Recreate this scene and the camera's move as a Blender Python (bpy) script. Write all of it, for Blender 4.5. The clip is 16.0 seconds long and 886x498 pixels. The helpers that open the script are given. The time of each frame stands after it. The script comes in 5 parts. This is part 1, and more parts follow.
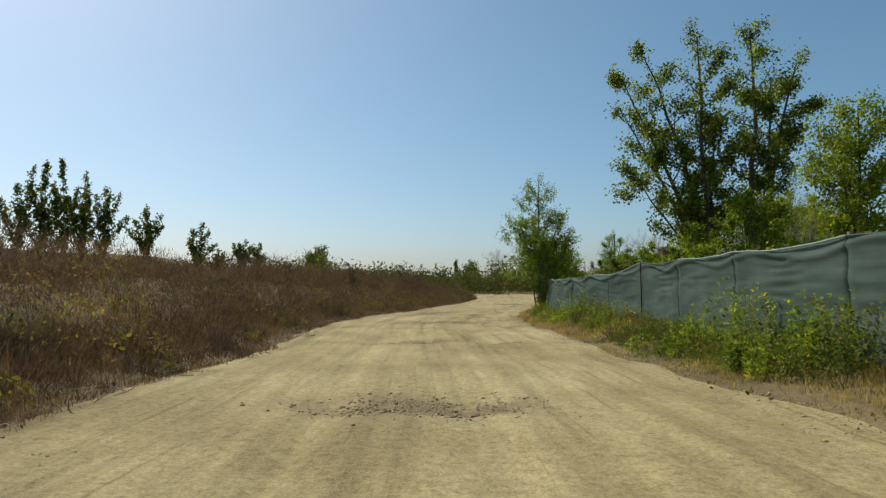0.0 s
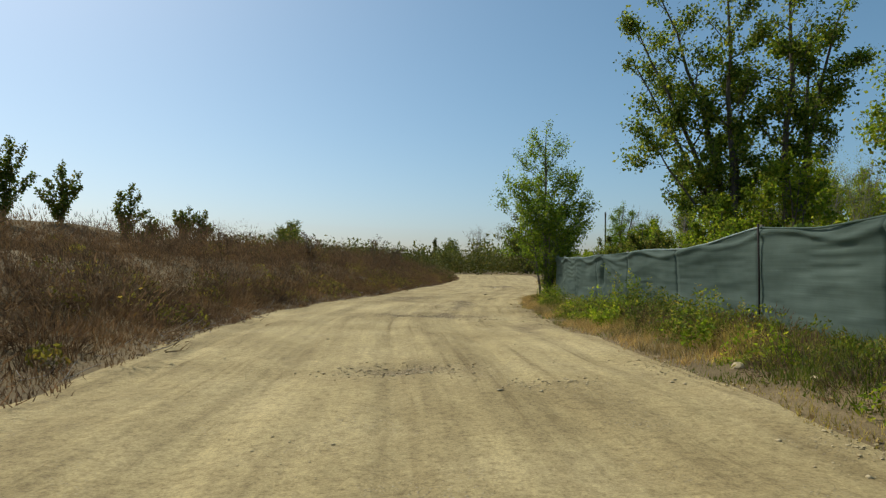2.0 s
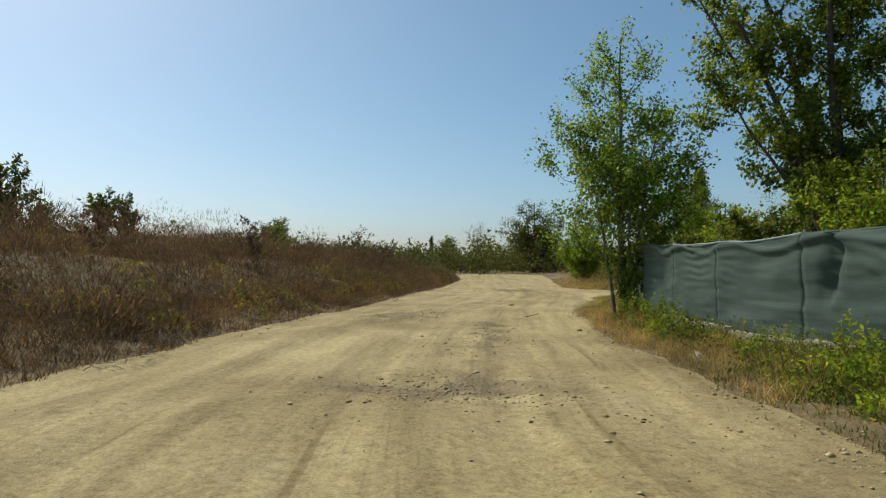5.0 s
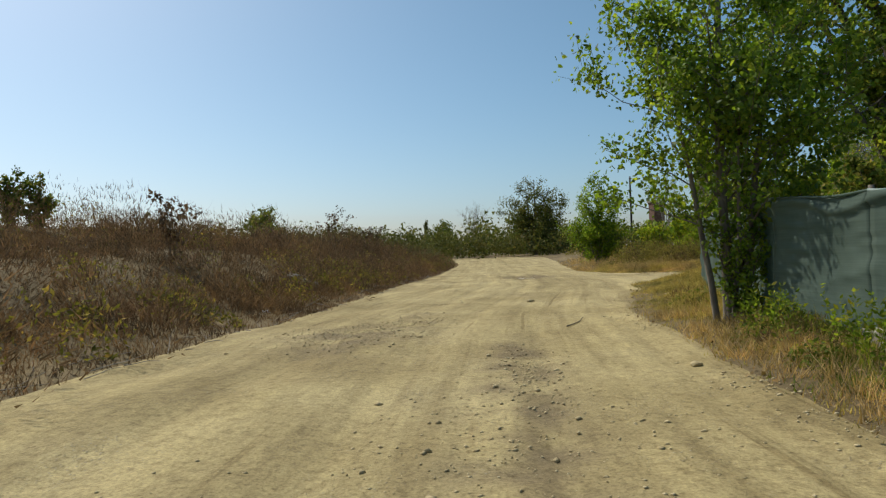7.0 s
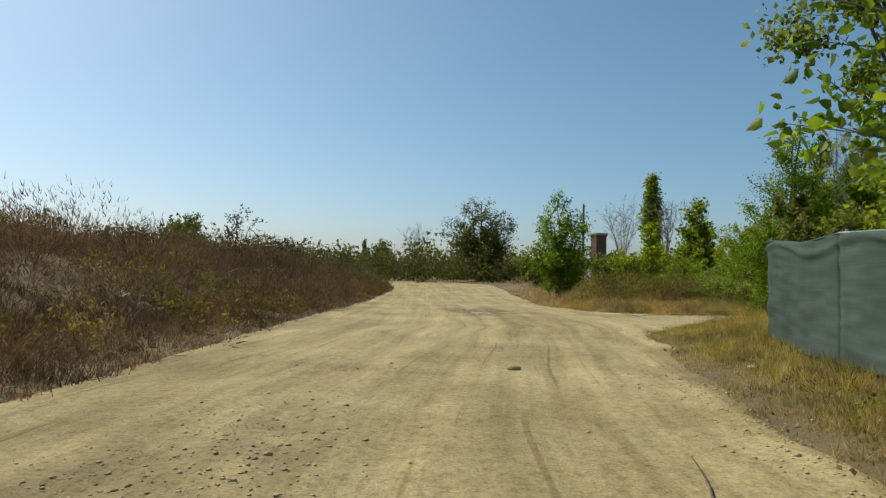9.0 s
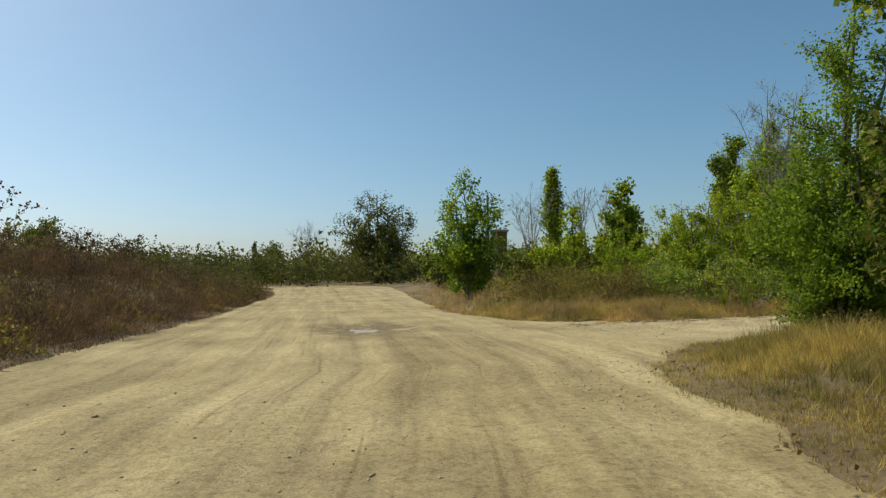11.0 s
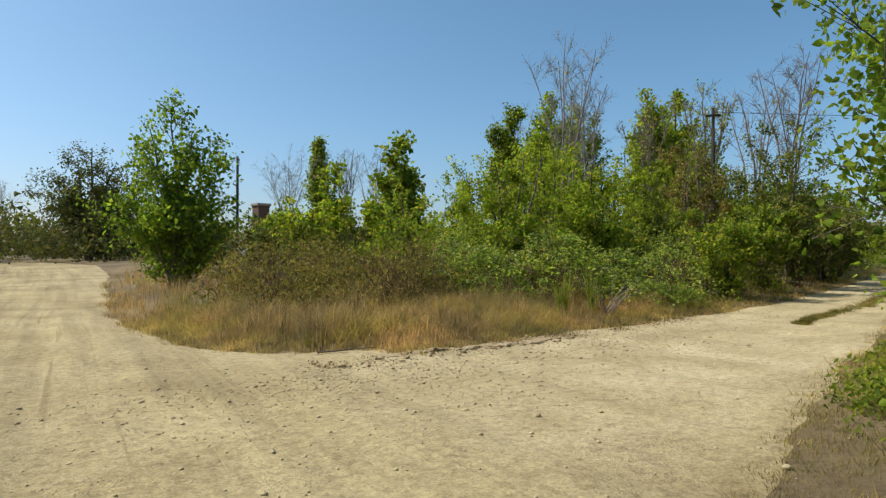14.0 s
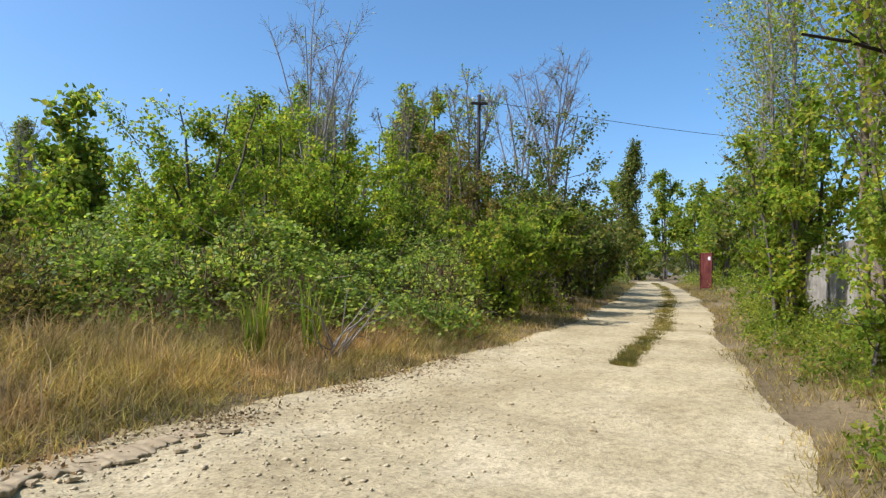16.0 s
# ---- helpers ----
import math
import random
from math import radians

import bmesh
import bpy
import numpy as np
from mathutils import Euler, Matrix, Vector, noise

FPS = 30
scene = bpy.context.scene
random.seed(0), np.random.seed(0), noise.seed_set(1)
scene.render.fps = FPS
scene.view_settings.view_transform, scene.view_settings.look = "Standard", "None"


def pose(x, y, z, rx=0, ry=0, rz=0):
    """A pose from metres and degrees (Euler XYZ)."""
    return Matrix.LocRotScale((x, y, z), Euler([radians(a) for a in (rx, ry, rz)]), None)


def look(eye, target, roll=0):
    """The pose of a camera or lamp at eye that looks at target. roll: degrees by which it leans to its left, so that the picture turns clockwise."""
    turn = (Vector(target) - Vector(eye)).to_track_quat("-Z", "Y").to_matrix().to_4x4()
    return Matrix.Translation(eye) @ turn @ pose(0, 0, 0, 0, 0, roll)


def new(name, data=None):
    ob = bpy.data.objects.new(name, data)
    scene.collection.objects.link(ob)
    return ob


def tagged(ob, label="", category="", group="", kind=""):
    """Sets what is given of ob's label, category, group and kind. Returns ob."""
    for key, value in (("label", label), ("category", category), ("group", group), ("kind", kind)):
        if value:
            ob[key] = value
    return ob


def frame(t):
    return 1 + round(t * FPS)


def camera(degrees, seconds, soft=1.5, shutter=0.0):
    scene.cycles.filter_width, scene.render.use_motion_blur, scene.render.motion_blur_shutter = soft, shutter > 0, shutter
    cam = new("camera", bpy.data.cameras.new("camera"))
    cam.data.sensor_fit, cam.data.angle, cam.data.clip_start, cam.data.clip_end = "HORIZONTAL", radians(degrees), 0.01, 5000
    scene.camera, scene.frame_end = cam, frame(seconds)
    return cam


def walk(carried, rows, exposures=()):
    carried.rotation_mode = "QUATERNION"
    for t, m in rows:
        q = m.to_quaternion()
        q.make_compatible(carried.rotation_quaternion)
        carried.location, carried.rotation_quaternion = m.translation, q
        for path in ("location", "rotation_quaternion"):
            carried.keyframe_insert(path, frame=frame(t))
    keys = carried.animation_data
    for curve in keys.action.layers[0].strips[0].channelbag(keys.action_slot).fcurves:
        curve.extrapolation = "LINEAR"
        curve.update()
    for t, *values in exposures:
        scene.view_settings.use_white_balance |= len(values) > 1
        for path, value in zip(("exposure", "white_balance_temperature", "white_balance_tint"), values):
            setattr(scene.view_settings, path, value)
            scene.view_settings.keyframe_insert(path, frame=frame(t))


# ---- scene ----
cam = camera(69.0, 16.0, 1.3)
PATH = [
    (0, (3.5, -10.171, 1.276), (3.298, -8.186, 1.406), -0.3),
    (0.5, (3.19, -8.126, 1.272), (3.011, -6.137, 1.37), -0.4),
    (1, (2.994, -6.302, 1.28), (2.835, -4.31, 1.36), 0.3),
    (1.5, (2.724, -4.218, 1.276), (2.582, -2.224, 1.331), 1.3),
    (2, (2.629, -2.074, 1.284), (2.493, -0.08, 1.35), 0.5),
    (2.5, (2.368, 0.024, 1.273), (2.24, 2.017, 1.381), 1.0),
    (3, (2.18, 2.034, 1.275), (2.053, 4.026, 1.388), 0.1),
    (3.5, (1.984, 4.091, 1.268), (1.857, 6.084, 1.357), -0.5),
    (4, (1.802, 6.034, 1.274), (1.673, 8.028, 1.353), -0.1),
    (4.2, (1.64, 6.751, 1.274), (1.517, 8.745, 1.357), 0.1),
    (6.5, (1.381, 14.458, 1.295), (1.257, 16.454, 1.312), -0.8),
    (7, (1.237, 16.384, 1.273), (1.125, 18.381, 1.292), -2.0),
    (7.5, (1.109, 18.117, 1.27), (1.025, 20.114, 1.349), -1.8),
    (8, (1.012, 20.056, 1.284), (0.98, 22.05, 1.433), -0.7),
    (8.5, (1.027, 22.026, 1.294), (1.045, 24.023, 1.412), -0.6),
    (9, (1.087, 24.12, 1.296), (1.163, 26.117, 1.384), 1.3),
    (9.2, (1.128, 24.884, 1.3), (1.227, 26.881, 1.372), 1.8),
    (11.5, (2.962, 34.068, 1.297), (3.436, 36.009, 1.39), -1.1),
    (12, (3.546, 35.899, 1.295), (4.112, 37.816, 1.348), -0.5),
    (12.5, (4.083, 37.335, 1.288), (4.736, 39.224, 1.347), -0.8),
    (13, (4.805, 38.856, 1.273), (5.58, 40.698, 1.34), -0.8),
    (13.5, (5.559, 40.065, 1.273), (6.459, 41.851, 1.329), -0.3),
    (14, (6.314, 40.901, 1.355), (7.357, 42.608, 1.376), 0.1),
    (14.5, (7.072, 42.05, 1.271), (8.27, 43.651, 1.263), 2.3),
    (15, (8.39, 43.175, 1.244), (9.731, 44.659, 1.252), 1.8),
    (15.5, (9.562, 44.031, 1.191), (11.027, 45.391, 1.243), 0.8),
    (16, (10.717, 44.745, 1.191), (12.305, 45.958, 1.259), 1.2),
]
# the clip's own exposure and white balance along the way
EXPOSURES = [(0.0, -0.37, 6250, 7.5), (4.2, -0.35, 6250, 7.5), (9.0, -0.32, 6250, 7.5), (12.5, -0.24, 6250, 8), (14.0, -0.02, 5950, 12), (16.0, 0.32, 5450, 19)]
walk(cam, [(t, look(eye, target, roll)) for t, eye, target, roll in PATH], EXPOSURES)

# ---- light ----
SUN_AZ, SUN_EL = -52.0, 49.0
world = bpy.data.worlds.new("world")
scene.world = world
world.use_nodes = True
wn = world.node_tree
sky = wn.nodes.new("ShaderNodeTexSky")
sky.sky_type, sky.sun_disc = "NISHITA", False
sky.sun_elevation, sky.sun_rotation = radians(SUN_EL), radians(SUN_AZ)
sky.air_density, sky.dust_density, sky.ozone_density = 1.0, 4.6, 2.4
sky.altitude = 1200.0
deep = wn.nodes.new("ShaderNodeHueSaturation")
deep.inputs["Saturation"].default_value = 1.08
deep.inputs["Hue"].default_value = 0.48
wn.links.new(sky.outputs[0], deep.inputs["Color"])
wn.links.new(deep.outputs[0], wn.nodes["Background"].inputs[0])
wn.nodes["Background"].inputs[1].default_value = 0.14
sun = new("sun", bpy.data.lights.new("sun", "SUN"))
sun.data.energy, sun.data.angle, sun.data.color = 4.5, radians(0.6), (1.0, 0.93, 0.8)
sa, se = radians(SUN_AZ), radians(SUN_EL)
sun.matrix_world = look((60 * math.sin(sa) * math.cos(se), 60 * math.cos(sa) * math.cos(se), 60 * math.sin(se)), (0, 0, 0))


# ---- materials ----
def material(name, rough=0.9):
    m = bpy.data.materials.new(name)
    m.use_nodes = True
    b = m.node_tree.nodes["Principled BSDF"]
    b.inputs["Roughness"].default_value = rough
    b.inputs["Specular IOR Level"].default_value = 0.25
    return m, m.node_tree.nodes, m.node_tree.links, b


def node(ns, kind, **inputs):
    n = ns.new(kind)
    for k, v in inputs.items():
        n.inputs[k.replace("_", " ")].default_value = v
    return n


def ramp(ns, stops):
    n = ns.new("ShaderNodeValToRGB")
    while len(n.color_ramp.elements) < len(stops):
        n.color_ramp.elements.new(0.5)
    for e, (p, c) in zip(n.color_ramp.elements, stops):
        e.position, e.color = p, (*c, 1)
    return n


def noise_of(ns, ls, co, scale, detail=4.0, rough=0.55):
    n = node(ns, "ShaderNodeTexNoise", Scale=scale, Detail=detail, Roughness=rough)
    ls.new(co, n.inputs["Vector"])
    return n


def mix_rgb(ns, ls, fac, a, b, how="MIX"):
    n = ns.new("ShaderNodeMix")
    n.data_type, n.blend_type = "RGBA", how
    for value, sock in ((fac, n.inputs[0]), (a, n.inputs[6]), (b, n.inputs[7])):
        if isinstance(value, (int, float)):
            sock.default_value = value
        elif isinstance(value, tuple):
            sock.default_value = (*value, 1)
        else:
            ls.new(value, sock)
    return n.outputs[2]


def bump(ns, ls, b, height, strength, distance):
    n = node(ns, "ShaderNodeBump", Strength=strength, Distance=distance)
    ls.new(height, n.inputs["Height"])
    ls.new(n.outputs[0], b.inputs["Normal"])


def earth_material(name, pale, mid, dark, gravel=0.6, streak=True):
    """Packed earth: pale dust, damp darker areas, wheel streaks along y and fine gravel."""
    m, ns, ls, b = material(name, 0.95)
    co = ns.new("ShaderNodeTexCoord").outputs["Object"]
    big = noise_of(ns, ls, co, 0.35, 5)
    base = ramp(ns, [(0.3, dark), (0.5, mid), (0.68, pale)])
    ls.new(big.outputs[0], base.inputs[0])
    col = base.outputs[0]
    if streak:
        along = ns.new("ShaderNodeUVMap")
        along.uv_map = "along"
        mp = node(ns, "ShaderNodeMapping", Scale=(2.0, 0.08, 1.0))
        ls.new(along.outputs[0], mp.inputs[0])
        st = noise_of(ns, ls, mp.outputs[0], 1.0, 7, 0.65)
        sr = ramp(ns, [(0.34, (0.62, 0.58, 0.52)), (0.48, (0.95, 0.94, 0.92)), (0.62, (1.2, 1.19, 1.17))])
        ls.new(st.outputs[0], sr.inputs[0])
        col = mix_rgb(ns, ls, 0.72, col, sr.outputs[0], "MULTIPLY")
        mp2 = node(ns, "ShaderNodeMapping", Scale=(2.2, 0.55, 1.0))
        ls.new(along.outputs[0], mp2.inputs[0])
        mott = noise_of(ns, ls, mp2.outputs[0], 1.0, 9, 0.75)
        mr = ramp(ns, [(0.33, (0.6, 0.57, 0.53)), (0.46, (0.96, 0.95, 0.93)), (0.66, (1.16, 1.16, 1.15))])
        ls.new(mott.outputs[0], mr.inputs[0])
        col = mix_rgb(ns, ls, 0.6, col, mr.outputs[0], "MULTIPLY")
        mp3 = node(ns, "ShaderNodeMapping", Scale=(6.5, 0.14, 1.0), Location=(3.0, 1.7, 0.0))
        ls.new(along.outputs[0], mp3.inputs[0])
        edge_of = noise_of(ns, ls, mp3.outputs[0], 1.0, 3, 0.5)
        er = ramp(ns, [(0.3, (0.66, 0.62, 0.56)), (0.38, (1, 1, 1))])
        ls.new(edge_of.outputs[0], er.inputs[0])
        col = mix_rgb(ns, ls, 0.8, col, er.outputs[0], "MULTIPLY")
        pale_at = ns.new("ShaderNodeAttribute")
        pale_at.attribute_name = "pale"
        pw = noise_of(ns, ls, co, 0.8, 5)
        pc = ramp(ns, [(0.3, (0.37, 0.29, 0.145)), (0.5, (0.48, 0.39, 0.21)), (0.7, (0.58, 0.482, 0.28))])
        ls.new(pw.outputs[0], pc.inputs[0])
        col = mix_rgb(ns, ls, pale_at.outputs["Fac"], col, pc.outputs[0])
        damp = ns.new("ShaderNodeAttribute")
        damp.attribute_name = "damp"
        col = mix_rgb(ns, ls, damp.outputs["Fac"], col, (0.21, 0.158, 0.085))
    fine = noise_of(ns, ls, co, 11.0, 9, 0.75)
    fr = ramp(ns, [(0.32, (0.5, 0.46, 0.4)), (0.5, (0.98, 0.97, 0.95)), (0.68, (1.22, 1.21, 1.18))])
    ls.new(fine.outputs[0], fr.inputs[0])
    col = mix_rgb(ns, ls, 0.8, col, fr.outputs[0], "MULTIPLY")
    grit = noise_of(ns, ls, co, 42.0, 5, 0.7)
    gr = ramp(ns, [(0.36, (0.62, 0.59, 0.54)), (0.5, (1.0, 1.0, 0.99)), (0.64, (1.24, 1.23, 1.2))])
    ls.new(grit.outputs[0], gr.inputs[0])
    col = mix_rgb(ns, ls, 0.7, col, gr.outputs[0], "MULTIPLY")
    vor = node(ns, "ShaderNodeTexVoronoi", Scale=26.0)
    ls.new(co, vor.inputs["Vector"])
    vr = ramp(ns, [(0.12, (1, 1, 1)), (0.3, (0, 0, 0))])
    ls.new(vor.outputs["Distance"], vr.inputs[0])
    patch = noise_of(ns, ls, co, 0.9, 4)
    pr = ramp(ns, [(0.5, (0, 0, 0)), (0.66, (gravel, gravel, gravel))])
    ls.new(patch.outputs[0], pr.inputs[0])
    mask = mix_rgb(ns, ls, 1.0, vr.outputs[0], pr.outputs[0], "MULTIPLY")
    stone = ramp(ns, [(0.0, (0.16, 0.13, 0.09)), (1.0, (0.46, 0.42, 0.34))])
    ls.new(vor.outputs["Color"], stone.inputs[0])
    col = mix_rgb(ns, ls, mask, col, stone.outputs[0])
    ls.new(col, b.inputs["Base Color"])
    clod = noise_of(ns, ls, co, 3.2, 6, 0.7)
    bump(ns, ls, b, mix_rgb(ns, ls, 0.3, mix_rgb(ns, ls, 0.5, fine.outputs[0], clod.outputs[0]), mask), 1.0, 0.05)
    return m


def leaf_material(name, colours, translucent=0.45, rough=0.55, through_tint=(1.35, 1.4, 0.7)):
    """Leaves: each leaf takes its own tone, thin enough to let some light through."""
    m, ns, ls, b = material(name, rough)
    b.inputs["Specular IOR Level"].default_value = 0.06
    r = ramp(ns, [(i / max(1, len(colours) - 1), c) for i, c in enumerate(colours)])
    ls.new(ns.new("ShaderNodeNewGeometry").outputs["Random Per Island"], r.inputs[0])
    co = ns.new("ShaderNodeTexCoord").outputs["Object"]
    n = noise_of(ns, ls, co, 0.8, 4)
    nr = ramp(ns, [(0.34, (0.5, 0.55, 0.5)), (0.66, (1.4, 1.28, 1.0))])
    ls.new(n.outputs[0], nr.inputs[0])
    col = mix_rgb(ns, ls, 0.8, r.outputs[0], nr.outputs[0], "MULTIPLY")
    n2 = noise_of(ns, ls, co, 4.5, 3)
    nr2 = ramp(ns, [(0.36, (0.5, 0.52, 0.5)), (0.64, (1.42, 1.38, 1.3))])
    ls.new(n2.outputs[0], nr2.inputs[0])
    col = mix_rgb(ns, ls, 0.8, col, nr2.outputs[0], "MULTIPLY")
    ls.new(col, b.inputs["Base Color"])
    tr = ns.new("ShaderNodeBsdfTranslucent")
    warm = mix_rgb(ns, ls, 1.0, col, through_tint, "MULTIPLY")
    ls.new(warm, tr.inputs[0])
    mx = node(ns, "ShaderNodeMixShader", Fac=min(0.6, translucent * 1.25))
    ls.new(b.outputs[0], mx.inputs[1])
    ls.new(tr.outputs[0], mx.inputs[2])
    ls.new(mx.outputs[0], ns["Material Output"].inputs[0])
    return m


def plain_material(name, a, b_col, scale, rough=0.85, strength=0.5, distance=0.01, stretch=(1, 1, 1)):
    m, ns, ls, b = material(name, rough)
    co = ns.new("ShaderNodeTexCoord").outputs["Object"]
    mp = node(ns, "ShaderNodeMapping", Scale=stretch)
    ls.new(co, mp.inputs[0])
    n = noise_of(ns, ls, mp.outputs[0], scale, 6, 0.65)
    r = ramp(ns, [(0.32, a), (0.68, b_col)])
    ls.new(n.outputs[0], r.inputs[0])
    ls.new(r.outputs[0], b.inputs["Base Color"])
    bump(ns, ls, b, n.outputs[0], strength, distance)
    return m


def cloth_material(name):
    """Woven green shade net: dusty, thin, with faint horizontal threads."""
    m, ns, ls, b = material(name, 0.75)
    co = ns.new("ShaderNodeTexCoord").outputs["Object"]
    n = noise_of(ns, ls, co, 0.8, 6, 0.6)
    r = ramp(ns, [(0.3, (0.108, 0.152, 0.121)), (0.7, (0.178, 0.23, 0.19))])
    ls.new(n.outputs[0], r.inputs[0])
    mp = node(ns, "ShaderNodeMapping", Scale=(0.4, 0.4, 26.0))
    ls.new(co, mp.inputs[0])
    th = noise_of(ns, ls, mp.outputs[0], 2.0, 4)
    tr_ = ramp(ns, [(0.35, (0.8, 0.8, 0.8)), (0.65, (1.15, 1.15, 1.15))])
    ls.new(th.outputs[0], tr_.inputs[0])
    col = mix_rgb(ns, ls, 0.4, r.outputs[0], tr_.outputs[0], "MULTIPLY")
    ls.new(col, b.inputs["Base Color"])
    bump(ns, ls, b, th.outputs[0], 0.3, 0.01)
    t = ns.new("ShaderNodeBsdfTranslucent")
    ls.new(mix_rgb(ns, ls, 1.0, col, (1.3, 1.5, 1.35), "MULTIPLY"), t.inputs[0])
    mx = node(ns, "ShaderNodeMixShader", Fac=0.5)
    ls.new(b.outputs[0], mx.inputs[1])
    ls.new(t.outputs[0], mx.inputs[2])
    ls.new(mx.outputs[0], ns["Material Output"].inputs[0])
    return m


M_ROAD = earth_material("dusty_earth", (0.475, 0.388, 0.2), (0.405, 0.325, 0.157), (0.28, 0.216, 0.097))
M_SOIL = earth_material("dry_soil", (0.27, 0.2, 0.1), (0.19, 0.14, 0.068), (0.115, 0.083, 0.04), 0.2, False)
M_POPLAR = leaf_material("poplar_leaf", [(0.095, 0.162, 0.021), (0.155, 0.245, 0.029), (0.225, 0.315, 0.038), (0.32, 0.365, 0.052)], 0.48)
M_POPLAR.node_tree.nodes["Principled BSDF"].inputs["Specular IOR Level"].default_value = 0.5
M_BIGPOP = leaf_material("old_poplar_leaf", [(0.0705, 0.121, 0.0277), (0.133, 0.196, 0.0378), (0.229, 0.28, 0.0568), (0.353, 0.336, 0.0882)])
M_BUSHY = leaf_material("bushy_poplar_leaf", [(0.1, 0.175, 0.024), (0.16, 0.255, 0.033), (0.235, 0.325, 0.042), (0.325, 0.37, 0.055)], 0.45)
M_YELLOW = leaf_material("yellow_green_leaf", [(0.16, 0.25, 0.027), (0.24, 0.34, 0.033), (0.32, 0.395, 0.042), (0.47, 0.4, 0.058)])
M_SHRUB = leaf_material("shrub_leaf", [(0.11, 0.175, 0.024), (0.19, 0.27, 0.035), (0.275, 0.345, 0.042), (0.36, 0.325, 0.06)])
M_DARK = leaf_material("dark_leaf", [(0.075, 0.12, 0.028), (0.125, 0.175, 0.035), (0.195, 0.215, 0.048), (0.28, 0.22, 0.078)], 0.3)
M_BRAMBLE = leaf_material("bramble_leaf", [(0.135, 0.21, 0.036), (0.23, 0.325, 0.05), (0.325, 0.425, 0.07), (0.46, 0.42, 0.1)], 0.4, 0.45)
M_BRAMBLE.node_tree.nodes["Principled BSDF"].inputs["Specular IOR Level"].default_value = 0.18
M_FAR = leaf_material("far_leaf", [(0.085, 0.105, 0.034), (0.125, 0.145, 0.043), (0.17, 0.175, 0.055), (0.22, 0.19, 0.075)], 0.3)
M_HEDGE = leaf_material("hedge_leaf", [(0.062, 0.078, 0.028), (0.092, 0.108, 0.035), (0.13, 0.13, 0.045), (0.17, 0.14, 0.06)], 0.2)
M_BROWN = leaf_material("dry_weed", [(0.114, 0.079, 0.058), (0.155, 0.109, 0.08), (0.21, 0.153, 0.113), (0.155, 0.12, 0.08)], 0.22, 0.9, (1.3, 1.12, 0.9))
M_TAN = leaf_material("tan_weed", [(0.15, 0.1, 0.06), (0.2, 0.138, 0.082), (0.26, 0.18, 0.115), (0.185, 0.128, 0.076)], 0.22, 0.9, (1.3, 1.12, 0.9))
M_GRASS = leaf_material("dry_grass", [(0.244, 0.177, 0.0658), (0.377, 0.285, 0.121), (0.49, 0.406, 0.197), (0.305, 0.285, 0.104)], 0.38, 0.7, (1.35, 1.36, 0.75))
M_TAWNY = leaf_material("tawny_grass", [(0.32, 0.225, 0.11), (0.43, 0.315, 0.165), (0.55, 0.43, 0.26), (0.36, 0.255, 0.12)], 0.32, 0.8, (1.35, 1.26, 0.85))
M_GREEN = leaf_material("green_grass", [(0.075, 0.115, 0.025), (0.12, 0.165, 0.035), (0.19, 0.21, 0.06), (0.3, 0.25, 0.1)], 0.35, 0.6)
M_CORNER = leaf_material("corner_tree_leaf", [(0.1, 0.172, 0.024), (0.155, 0.245, 0.031), (0.215, 0.31, 0.04), (0.29, 0.345, 0.052)], 0.42)
M_OLIVE = leaf_material("olive_weed", [(0.128, 0.13, 0.036), (0.203, 0.189, 0.054), (0.27, 0.234, 0.072), (0.324, 0.215, 0.09)], 0.3, 0.8)
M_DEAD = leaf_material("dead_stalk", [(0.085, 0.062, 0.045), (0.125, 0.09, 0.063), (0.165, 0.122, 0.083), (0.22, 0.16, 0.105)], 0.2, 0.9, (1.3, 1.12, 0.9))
M_LITTER = leaf_material("fallen_leaf", [(0.13, 0.08, 0.035), (0.24, 0.16, 0.08), (0.36, 0.28, 0.17)], 0.1, 0.8)
M_BARK = plain_material("grey_brown_bark", (0.07, 0.055, 0.04), (0.17, 0.14, 0.105), 7.0, 0.9, 0.7, 0.02, (1, 1, 0.25))
M_MIDBARK = plain_material("young_poplar_bark", (0.1, 0.083, 0.063), (0.235, 0.2, 0.155), 6.0, 0.9, 0.6, 0.012, (1, 1, 0.35))
M_PALEBARK = plain_material("pale_bark", (0.19, 0.16, 0.125), (0.38, 0.34, 0.28), 6.0, 0.9, 0.5, 0.01, (1, 1, 0.4))
M_TWIG = plain_material("dry_twig", (0.14, 0.105, 0.065), (0.29, 0.23, 0.16), 9.0, 0.9, 0.4, 0.005)
M_CLOTH = cloth_material("green_shade_net")
M_HEM = plain_material("pale_net_hem", (0.18, 0.25, 0.22), (0.34, 0.40, 0.37), 3.0, 0.75, 0.3, 0.01)
M_POST = plain_material("weathered_post", (0.10, 0.085, 0.065), (0.22, 0.19, 0.15), 8.0, 0.85, 0.5, 0.01, (1, 1, 0.2))
M_POLE = plain_material("tarred_pole", (0.022, 0.018, 0.014), (0.06, 0.048, 0.038), 6.0, 0.85, 0.5, 0.01, (1, 1, 0.1))
M_CONCRETE = plain_material("weathered_concrete", (0.24, 0.21, 0.16), (0.42, 0.38, 0.3), 3.5, 0.92, 0.6, 0.02)
M_STONE = plain_material("pale_stone", (0.43, 0.335, 0.175), (0.6, 0.49, 0.29), 5.0, 0.92, 0.6, 0.02)
M_DARKSTONE = plain_material("dark_stone", (0.35, 0.265, 0.135), (0.47, 0.38, 0.21), 8.0, 0.9, 0.6, 0.02)
